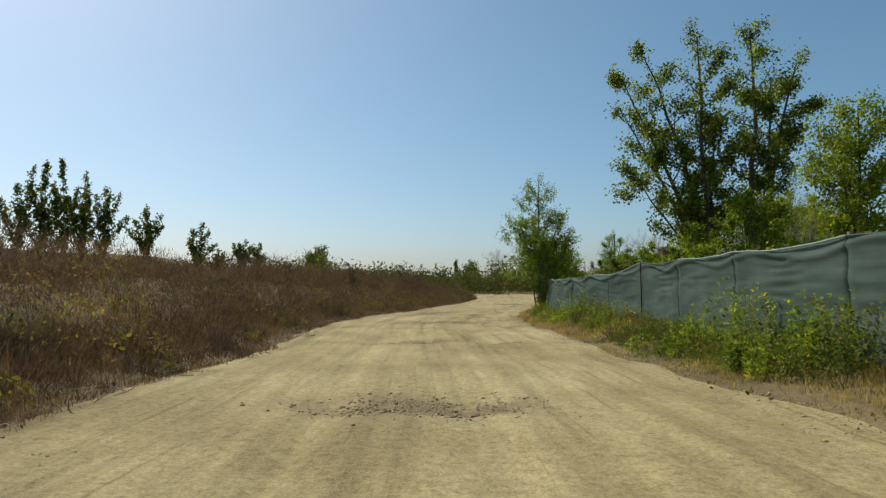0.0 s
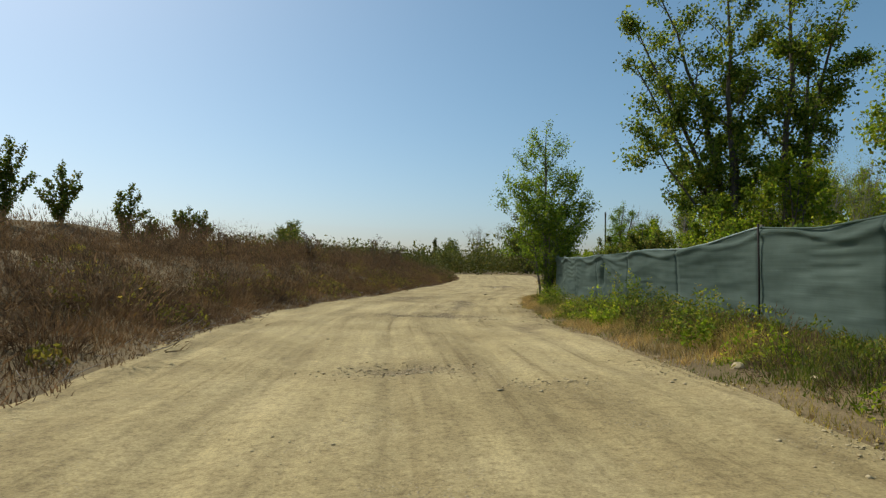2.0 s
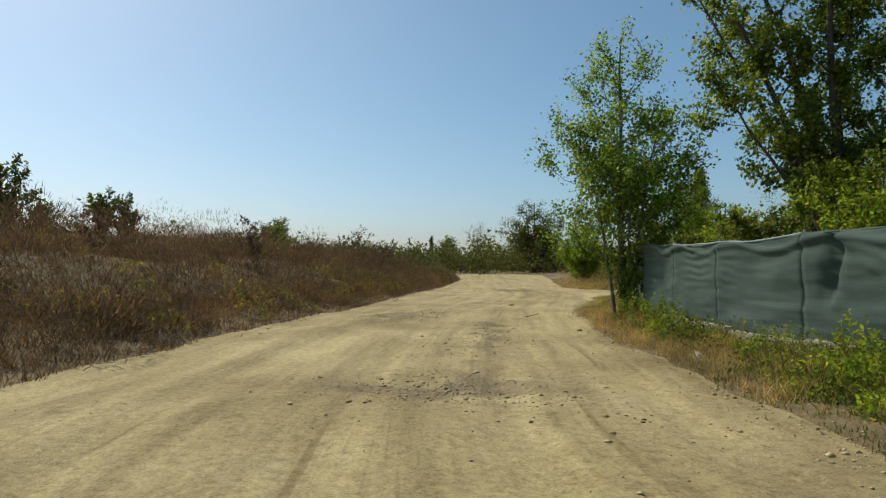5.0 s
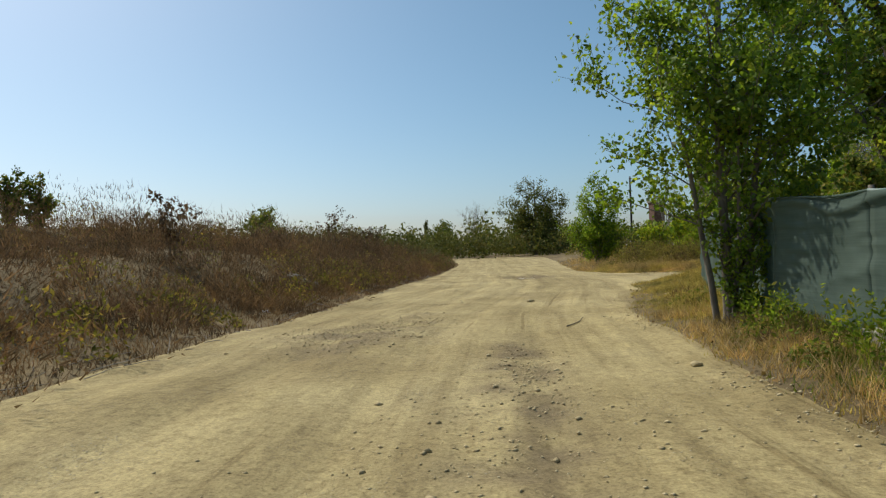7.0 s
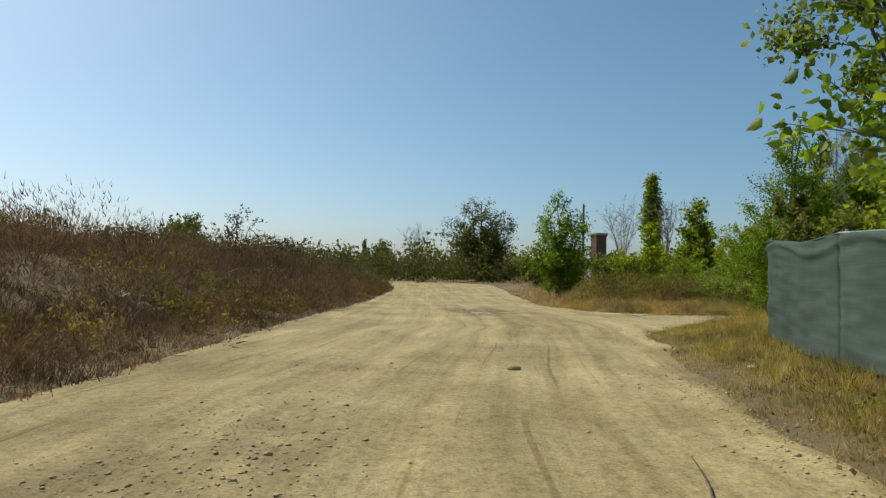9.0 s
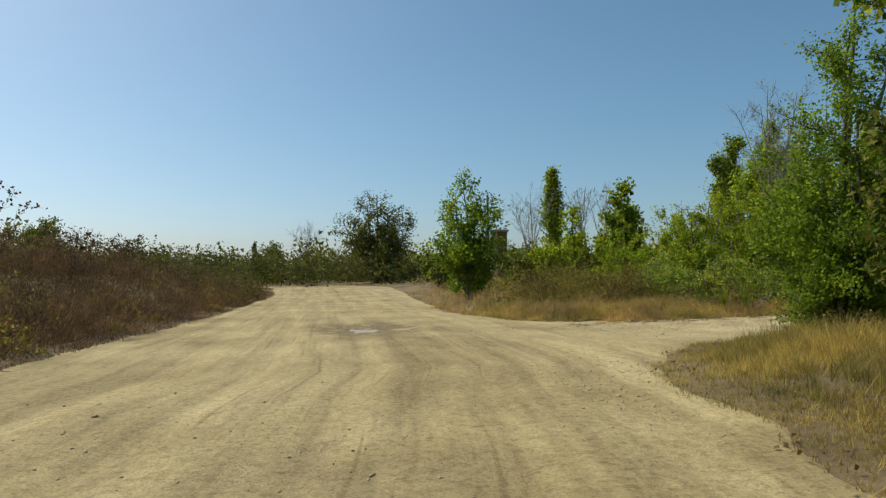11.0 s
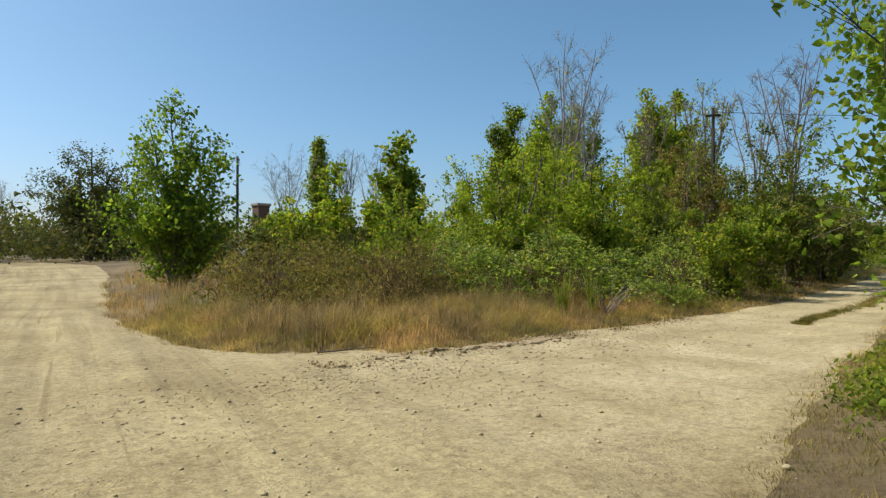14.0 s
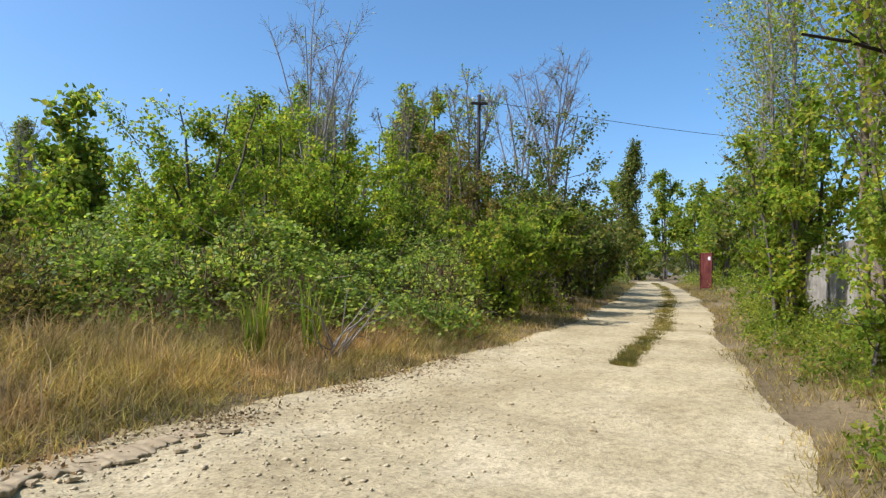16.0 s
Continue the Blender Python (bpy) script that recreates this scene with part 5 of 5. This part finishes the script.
# ---- poles, wire, tower, gate, wall ----
def utility_pole(place, height, arms, label, turn):
    ob = thing("utility_pole", (*place, float(land(*place)) - 0.1), label, "pole", "utility poles", turn)
    v, f = tubes([(np.array([[0, 0, 0], [0.01, 0, height * 0.5], [0, 0.01, height - 0.02], [0, 0.01, height]]), np.array([0.08, 0.07, 0.06, 0.01]) * (1.0 if height < 8 else 2.0))], 10)
    part("post", mesh_of("post", v, [f], True), M_POLE, ob)
    for k in range(arms):
        z = height - 0.35 - 0.6 * k
        part("crossarm", box(bmesh.new(), 0.56, 0.08, 0.09, Matrix.Translation((0, -0.12, z)), 0.012), M_POLE, ob)
        for s in (-0.23, 0.23):
            v, f = tubes([(np.array([[s, -0.12, z + 0.05], [s, -0.12, z + 0.1], [s, -0.12, z + 0.11], [s, -0.12, z + 0.2], [s, -0.12, z + 0.21]]), np.array([0.012, 0.014, 0.035, 0.03, 0.004]))], 8)
            part("insulator", mesh_of("insulator", v, [f], True), M_WHITE, ob)
    return ob


utility_pole((28.9, 57.2), 6.9, 1, "dark wooden utility pole with a crossarm above the thicket", -50)
utility_pole((22.1, 105.6), 10.2, 1, "dark wooden utility pole behind the bushes", 60)
wz = float(land(28.9, 57.2)) + 6.65
for k, dx in enumerate((0.2,)):
    s = np.linspace(0, 1, 24)
    a, b = np.array([28.9 + dx * 0.8, 57.2 + dx * 0.5, wz]), np.array([54.0 + dx, 44.6, 8.6 + 0.25 * k])
    line = a + (b - a) * s[:, None] - np.stack([0 * s, 0 * s, 0.55 * np.sin(np.pi * s)], 1)
    v, f = tubes([(line, np.full(24, 0.011))], 5)
    tagged(part("overhead_wire", mesh_of("overhead_wire", v, [f], True), M_WIRE), "thin dark overhead wire across the track", "wire", "overhead wires")

tower = thing("brick_tower", (64.0, 247.0, float(land(64.0, 247.0))), "square old brick tower with a flat overhanging cap", "tower", turn=14)
part("shaft", box(bmesh.new(), 3.9, 3.9, 15.7, Matrix.Translation((0, 0, 7.85)), 0.08), M_BRICK, tower)
part("cap", box(bmesh.new(), 4.8, 4.8, 0.75, Matrix.Translation((0, 0, 16.1)), 0.1), M_CONCRETE, tower, "grey concrete cap")
part("cornice", box(bmesh.new(), 4.25, 4.25, 0.45, Matrix.Translation((0, 0, 15.46)), 0.05), M_BRICK, tower)

gate = thing("metal_gate", (41.6, 53.1, float(land(41.6, 53.1))), "faded red sheet metal gate beside the track", "gate", turn=62)
gate.scale = (0.55, 1.0, 0.85)
part("frame", box(box(box(box(bmesh.new(), 0.07, 0.07, 2.05, Matrix.Translation((-0.6, 0, 1.02)), 0.008), 0.07, 0.07, 2.05, Matrix.Translation((0.6, 0, 1.02)), 0.008), 1.13, 0.06, 0.07, Matrix.Translation((0, 0, 2.0)), 0.008), 1.13, 0.06, 0.07, Matrix.Translation((0, 0, 0.15)), 0.008), M_RED, gate)
for k in range(4):
    part("board", box(bmesh.new(), 0.27, 0.02, 1.78, Matrix.Translation((-0.42 + 0.28 * k, 0, 1.075)), 0.004), M_RED, gate)
part("plate", box(bmesh.new(), 0.26, 0.012, 0.18, Matrix.Translation((-0.35, 0.02, 1.72)), 0.003), M_WHITE, gate, "small white plate")
part("plate", box(bmesh.new(), 0.26, 0.012, 0.18, Matrix.Translation((-0.35, -0.02, 1.72)), 0.003), M_WHITE, gate, "small white plate")

wall = thing("concrete_wall", (25.0, 46.3, float(land(25.0, 46.3))), "weathered grey concrete panels half hidden in bushes", "wall", turn=18)
for k in range(2):
    part("panel", box(bmesh.new(), 1.95, 0.12, 1.6 + 0.05 * (k % 2), Matrix.Translation((-1 + 2 * k, 0, 0.68)), 0.025), M_CONCRETE, wall)
for k in range(3):
    part("post", box(bmesh.new(), 0.16, 0.18, 1.62, Matrix.Translation((-2 + 2 * k, 0.0, 0.72)), 0.015), M_CONCRETE, wall)


# ---- small things on the ground ----
def stone_mesh(rng, size, flat=0.6):
    bm = bmesh.new()
    bmesh.ops.create_icosphere(bm, subdivisions=2, radius=size)
    o = Vector(rng.uniform(0, 50, 3))
    for v in bm.verts:
        v.co *= 1 + 0.35 * noise.noise(v.co / size * 0.9 + o) + 0.12 * noise.noise(v.co / size * 2.5 + o)
        v.co.z *= flat
    return bm


g = R(140)
STONES = [(2.57, 33.85, 0.1, M_DARKSTONE, "dark rounded lump of stone on the road"), (3.6, 23.7, 0.07, M_DARKSTONE, "small dark stone on the road"), (6.2, 33.8, 0.07, M_STONE, "pale stone in the dry verge"),
          (6.6, 34.6, 0.06, M_STONE, "pale stone in the dry verge"), (7.35, 12.0, 0.28, M_CONCRETE, "pale concrete lump at the fence's foot"), (9.8, 45.1, 0.035, M_DARKSTONE, "small dark stone on the road"),
          (16.8, 49.6, 0.04, M_STONE, "pale stone at the track's edge"), (15.3, 46.8, 0.035, M_DARKSTONE, "small dark stone on the track"), (5.9, 6.6, 0.09, M_STONE, "pale stone at the road's edge"), (6.3, 5.4, 0.08, M_STONE, "pale stone at the road's edge")]
for k in range(46):
    u = g.uniform()
    x, y = (g.uniform(-1.5, 5), g.uniform(8, 42)) if u < 0.35 else (g.uniform(5, 15), g.uniform(43, 49)) if u < 0.8 else (g.uniform(1, 7), g.uniform(44, 58))
    STONES.append((x, y, g.uniform(0.012, 0.028), M_STONE if g.uniform() < 0.7 else M_DARKSTONE, "small loose stone lying on the road"))
for x, y, s, mat, label in STONES:
    ob = part("stone", stone_mesh(g, s), mat)
    ob.matrix_world = pose(x, y, float(land(x, y)) + s * 0.25, 0, 0, g.uniform(0, 360))
    tagged(ob, label, "stone", "stones on the road")


def gravel(rng, name, x, y, size, mat, label):
    """Loose pebbles, one object."""
    n = len(x)
    oct_v = np.array([[1, 0, 0], [0, 1, 0], [-1, 0, 0], [0, -1, 0], [0, 0, 0.5], [0, 0, -0.4]], float)
    oct_f = np.array([[0, 1, 4], [1, 2, 4], [2, 3, 4], [3, 0, 4], [1, 0, 5], [2, 1, 5], [3, 2, 5], [0, 3, 5]])
    a = rng.uniform(0, 2 * np.pi, n)
    s = size * np.exp(rng.normal(size=n) * 0.4)
    j = oct_v[None] * (1 + 0.35 * rng.normal(size=(n, 6, 3)))
    c, sn = np.cos(a)[:, None], np.sin(a)[:, None]
    v = np.stack([(j[..., 0] * c - j[..., 1] * sn) * s[:, None] + x[:, None], (j[..., 0] * sn + j[..., 1] * c) * s[:, None] + y[:, None], j[..., 2] * s[:, None] + (land(x, y) + 0.2 * s)[:, None]], -1)
    f = oct_f[None] + 6 * np.arange(n)[:, None, None]
    tagged(part(name, mesh_of(name, v.reshape(-1, 3), [f.reshape(-1, 3)]), mat), label, "gravel", kind="stuff")


def patch(rng, n, cx, cy, rx, ry):
    return cx + rng.normal(size=n) * rx * 0.5, cy + rng.normal(size=n) * ry * 0.5


PATCHES = [(500, 2.5, -3.0, 1.5, 0.8), (420, 1.2, 16.6, 1.7, 1.2), (300, 1.5, 6.4, 1.2, 0.7), (420, -0.8, 26.6, 1.6, 2.2), (420, 1.4, 20.4, 1.2, 2.4), (360, -0.2, 29.2, 0.9, 2.4),
           (1300, 9.5, 46.3, 4.5, 2.4), (500, 14.5, 48.4, 4.0, 1.0), (260, 3.9, 50.2, 1.5, 0.7), (420, 7.0, 40.6, 1.6, 1.2), (300, 5.0, 32.0, 0.9, 3.0), (260, 4.6, 14.0, 0.6, 4.0), (300, 1.5, 38.0, 2.5, 4.0)]
px, py = (np.concatenate(v) for v in zip(*(patch(g, n, a, b, rx, ry) for n, a, b, rx, ry in PATCHES)))
ux, uy = scatter(g, 16000, -3, 12, -8, 52, lambda a, b: (road_inside(a, b) > 0.0) & (vnoise(a, b, 1.6, 62) + 0.6 * vnoise(a, b, 0.5, 63) > 0.62))
px, py = np.concatenate([px, ux]), np.concatenate([py, uy])
half = g.uniform(size=len(px)) < 0.8
gravel(g, "gravel", px[half], py[half], 0.0095, M_STONE, "pale loose gravel on the road")
cx_, cy_ = (np.concatenate(v) for v in zip(*(patch(g, n // 4, a, b, rx, ry) for n, a, b, rx, ry in PATCHES[:6])))
gravel(g, "clods", cx_, cy_, 0.015, M_DARKSTONE, "dark crumbled clods of earth on the road")
cx_ = g.uniform(8.6, 20, 1500)
cy_ = np.interp(cx_, NORTH_X, NORTH_Y) - np.abs(g.normal(size=1500)) * 0.9
gravel(g, "rubble_gravel", cx_, cy_, 0.011, M_STONE, "pale coarse gravel along the track's edge")
gravel(g, "dark_gravel", px[~half], py[~half], 0.008, M_DARKSTONE, "dark loose gravel and clods on the road")

# broken stony patches and the rubbly right edge of the road
sx, sy = (np.concatenate(v) for v in zip(*(patch(g, n, a, b, rx, ry) for n, a, b, rx, ry in ((380, 2.5, -2.9, 1.3, 0.6), (420, 1.2, 16.6, 1.2, 0.9), (220, 1.6, 6.2, 0.9, 0.5), (160, 3.3, 5.3, 0.7, 0.4), (520, -0.8, 27.0, 1.2, 1.9), (420, 1.7, 23.6, 0.5, 1.9), (160, 0.2, 33.6, 0.9, 0.6), (700, 8.4, 47.2, 2.6, 0.9), (500, 13.0, 47.6, 3.2, 0.8), (260, 5.6, 39.0, 0.5, 2.0)))))
gravel(g, "broken_stones", sx, sy, 0.0105, M_STONE, "broken pale stones in worn patches of the road")
sy = g.uniform(-9, 33, 2600)
sx = np.interp(sy, RIGHT_Y, RIGHT_X) - np.abs(g.normal(size=2600)) * 0.38 + 0.15
keep = vnoise(sx, sy, 1.3, 64) > -0.15
gravel(g, "edge_stones", sx[keep], sy[keep], 0.012, M_STONE, "pale stones strewn along the road's edge")
# fallen leaves and litter along the edges
x, y = scatter(g, 40000, 3, 32, -10, 56, lambda a, b: (road_inside(a, b) < 0.15) & (road_inside(a, b) > -1.2) & ((b > 47) | (a < fence_x(b))))
x, y = by_density(g, x, y, 0.35 + 0.4 * vnoise(x, y, 0.8, 61))
v, f = leaves_at(g, np.stack([x, y, land(x, y) + 0.015 + 0.03 * g.random(len(x))], 1), 0.06, 3.0, 0.7)
tagged(part("leaf_litter", mesh_of("leaf_litter", v, [f]), M_LITTER), "curled fallen leaves along the road's edge", "litter", kind="stuff")


def stick(place, turn, length, thick, label, rng, forks=1):
    paths = [(bent(rng, (0, 0, thick), (1, 0, 0.03), length, 7, 0.07), np.linspace(thick, thick * 0.35, 7))]
    for k in range(forks):
        paths.append((bent(rng, paths[0][0][2 + k], (1, rng.choice([-0.7, 0.7]), 0.06), length * 0.35, 4, 0.1), np.linspace(thick * 0.5, thick * 0.2, 4)))
    v, f = tubes(paths, 6)
    ob = part("stick", mesh_of("stick", v, [f], True), M_BARK)
    ob.matrix_world = pose(place[0], place[1], float(land(*place)) + 0.01, 0, 0, turn)
    tagged(ob, label, "stick", "fallen sticks")


stick((2.7, 27.6), 57, 1.5, 0.012, "crooked dark stick lying on the road", g, 0)
stick((9.4, 49.2), -30, 0.8, 0.015, "dry twig at the grass edge", g, 1)

def crust(rng, x, y, length, width, turn, label):
    """A thin broken slab of dried mud, its edge lifted."""
    n = 11
    a = np.linspace(0, 2 * np.pi, n, endpoint=False) + rng.normal(size=n) * 0.12
    r = rng.uniform(0.75, 1.15, n)
    bm = bmesh.new()
    rim = [bm.verts.new((0.5 * length * q * math.cos(b), 0.5 * width * q * math.sin(b), rng.uniform(-0.006, 0.006))) for b, q in zip(a, r)]
    face = bm.faces.new(rim)
    up_ = bmesh.ops.extrude_face_region(bm, geom=[face])
    for v in up_["geom"]:
        if isinstance(v, bmesh.types.BMVert):
            v.co = (v.co.x * 0.93, v.co.y * 0.9, v.co.z + 0.014 + rng.uniform(-0.004, 0.004))
    bmesh.ops.recalc_face_normals(bm, faces=bm.faces)
    ob = part("mud_crust", bm, M_CRUST)
    ob.matrix_world = pose(x, y, float(land(x, y)) + 0.008, rng.uniform(-4, 5), rng.uniform(-3, 3), turn + rng.uniform(-12, 12))
    tagged(ob, label, "mud crust", "mud crusts along the verge")


def mud_shelf(x0, x1, y_off, depth, seed_, label):
    """A ragged ledge of dried mud, broken off along its road side."""
    n = 240
    u = np.linspace(0, 1, n)
    x = x0 + (x1 - x0) * u
    ends = np.sin(np.pi * u) ** 0.35
    y = np.interp(x, [8.6, 10.5, 11.6, 13.1, 14.0], [48.0, 48.08, 48.12, 48.42, 48.75]) + y_off
    front = y + 0.09 * vnoise(x, y, 0.35, seed_) + 0.06 * vnoise(x, y, 0.1, seed_ + 1) + 0.035 * vnoise(x, y, 0.035, seed_ + 4) + 0.12 * (1 - ends)
    back = y + 0.42
    zf, zb = land(x, front), land(x, back)
    top = zf + depth * ends * np.clip(0.6 + 0.9 * vnoise(x, y, 0.4, seed_ + 2) + 0.5 * vnoise(x, y, 0.12, seed_ + 3) + 0.4 * vnoise(x, y, 0.04, seed_ + 5), 0.02, 1.3)
    rows = [np.stack([x, back, zb - 0.02], 1), np.stack([x, 0.5 * (front + back), np.maximum(0.5 * (top + zb), zb + 0.01)], 1), np.stack([x, front + 0.015, top], 1), np.stack([x, front, top - 0.008], 1), np.stack([x, front + 0.03, zf - 0.03], 1)]
    v = np.concatenate(rows)
    a = (np.arange(4)[:, None] * n + np.arange(n - 1)[None]).ravel()
    q = np.stack([a, a + n, a + n + 1, a + 1], 1)
    tagged(part("mud_ledge", mesh_of("mud_ledge", v, [q]), M_CRUST), label, "mud ledge", "mud ledges along the verge")


mud_shelf(9.9, 12.2, 0.3, 0.04, 131, "ragged broken ledge of dried mud at the grass edge")
mud_shelf(11.6, 13.3, 0.2, 0.042, 134, "ragged broken ledge of dried mud at the grass edge")
for k in range(22):
    x = 9.2 + 4.4 * (k + g.uniform(0, 0.8)) / 22
    y = float(np.interp(x, [8.6, 10.5, 11.6, 13.1, 14.0], [48.0, 48.08, 48.12, 48.42, 48.75])) + 0.12 + g.normal() * 0.1
    crust(g, x, y, g.uniform(0.06, 0.18), g.uniform(0.04, 0.09), g.uniform(-60, 60), "small broken piece of dried mud by the ledge")
# dead leaves and crumbs gathered at the foot of the verge grass
x = g.uniform(9.0, 17.5, 4400)
y = np.interp(x, NORTH_X, NORTH_Y) + g.normal(size=len(x)) * 0.16 - 0.05
x, y = by_density(g, x, y, 0.5 + 0.8 * vnoise(x, y, 0.5, 141))
v, f = leaves_at(g, np.stack([x, y, land(x, y) + 0.01], 1), 0.034, 1.6, 0.6)
tagged(part("leaf_litter", mesh_of("leaf_litter", v, [f]), M_LITTER), "brown dead leaves gathered along the verge's edge", "litter", kind="stuff")
x, y = x[::3] + g.normal(size=len(x[::3])) * 0.1, y[::3] - 0.12 + g.normal(size=len(x[::3])) * 0.12
gravel(g, "mud_crumbs", x, y, 0.01, M_CRUST, "brown crumbs of dried mud along the verge")
# clods in the worn patches, twigs along the foot of the bank
cx_, cy_ = (np.concatenate(v) for v in zip(*(patch(g, n, a, b, rx, ry) for n, a, b, rx, ry in ((110, 2.5, -3.0, 1.5, 0.6), (120, 1.2, 16.6, 1.3, 0.9), (60, 1.5, 6.3, 0.9, 0.6), (90, -0.8, 26.6, 1.4, 2.0), (80, 1.7, 24.2, 0.5, 2.0), (60, 2.2, 15.2, 2.2, 1.2), (50, 2.7, 49.9, 1.2, 0.8)))))
gravel(g, "earth_clods", cx_, cy_, 0.013, M_CLOD, "brown crumbled clods in worn patches of the road")
n = 260
ty = g.uniform(-6, 60, n)
tx = np.interp(ty, LEFT_Y, LEFT_X) + g.uniform(-0.7, 0.25, n)
lines_ = []
for k in range(n):
    a = g.uniform(0, np.pi)
    lines_.append((bent(g, (tx[k], ty[k], float(land(tx[k], ty[k])) + 0.015), (np.cos(a), np.sin(a), g.uniform(0, 0.25)), g.uniform(0.2, 0.7), 4, 0.2), np.linspace(0.007, 0.003, 4)))
v, f = tubes(lines_, 4)
tagged(part("fallen_twigs", mesh_of("fallen_twigs", v, [f], True), M_PALEBARK), "dry pale twigs strewn along the foot of the bank", "litter", kind="stuff")

# scraps of plastic and a heap of rubble
def scrap(rng, x, y, size, label):
    bm = bmesh.new()
    bmesh.ops.create_grid(bm, x_segments=7, y_segments=5, size=size)
    o = Vector(rng.uniform(0, 50, 3))
    for v in bm.verts:
        v.co += noise.noise_vector(v.co / size * 1.4 + o) * size * 0.45
    ob = part("plastic_scrap", bm, M_WHITE)
    ob.modifiers.new("film", "SOLIDIFY").thickness = 0.003
    ob.matrix_world = pose(x, y, float(land(x, y)) + size * 0.25, rng.uniform(-25, 25), 0, rng.uniform(0, 360))
    tagged(ob, label, "litter", "scraps of litter")


for x, y, s in ((4.75, 19.3, 0.07), (5.1, 18.2, 0.06), (4.9, 13.6, 0.05), (-3.9, 31.5, 0.08), (7.6, 41.0, 0.05)):
    scrap(g, x, y, s, "crumpled white plastic scrap in the dry grass")
for k in range(9):
    x, y, s = -5.2 + g.normal() * 0.35, 38.4 + g.normal() * 0.35, g.uniform(0.1, 0.24)
    ob = part("stone", stone_mesh(g, s), M_CONCRETE)
    ob.matrix_world = pose(x, y, float(land(x, y)) + s * 0.25, 0, 0, g.uniform(0, 360))
    tagged(ob, "grey lump of rubble dumped on the weedy bank", "stone", "rubble on the bank")

# reeds and a broken dry cane in front of the brambles
for k, (x, y, h) in enumerate(((15.2, 50.75, 1.3), (15.95, 50.7, 1.35), (15.5, 51.2, 1.0))):
    n = 26
    c = np.array([x, y, float(land(x, y))])
    pts = np.stack([g.normal(size=n) * 0.06, g.normal(size=n) * 0.06, np.zeros(n)], 1)
    v, q4, t3 = blades_at(g, pts, h, 0.022, 0.5, 0.7)
    ob = part("reed_clump", mesh_of("reed_clump", v, [q4, t3]), M_SHRUB)
    ob.location = c
    tagged(ob, "clump of tall green reed blades before the brambles", "reed", "reed clumps")
clump = thing("dry_cane_clump", (16.1, 50.45, float(land(16.1, 50.45))), "pale broken dry canes sticking out of the grass", "canes")
for _ in range(11):
    v, f = tubes([(bent(g, (g.normal() * 0.12, 0, 0), (g.uniform(-0.7, 0.7), -0.25, 1), g.uniform(0.7, 1.3), 6, 0.2, -0.06), np.linspace(0.012, 0.004, 6))], 5)
    part("cane", mesh_of("cane", v, [f], True), M_PALEBARK, clump)

# puddle in the hollow
a = np.linspace(0, 2 * np.pi, 48, endpoint=False)
r = 1 + 0.18 * np.sin(3 * a + 1) + 0.1 * np.sin(5 * a)
ring = np.stack([PX + 0.38 * r * np.cos(a), PY + 0.72 * r * np.sin(a)], 1)
zw = float(land(PX, PY)) + 0.009
bm = bmesh.new()
up = [bm.verts.new((p[0], p[1], zw)) for p in ring]
face = bm.faces.new(up)
bmesh.ops.extrude_face_region(bm, geom=[face])
for v in bm.verts:
    if v in up:
        v.co.z -= 0.06
bmesh.ops.recalc_face_normals(bm, faces=bm.faces)
tagged(part("puddle", bm, M_WATER), "small shallow muddy puddle in a hollow of the road", "puddle", kind="structure")
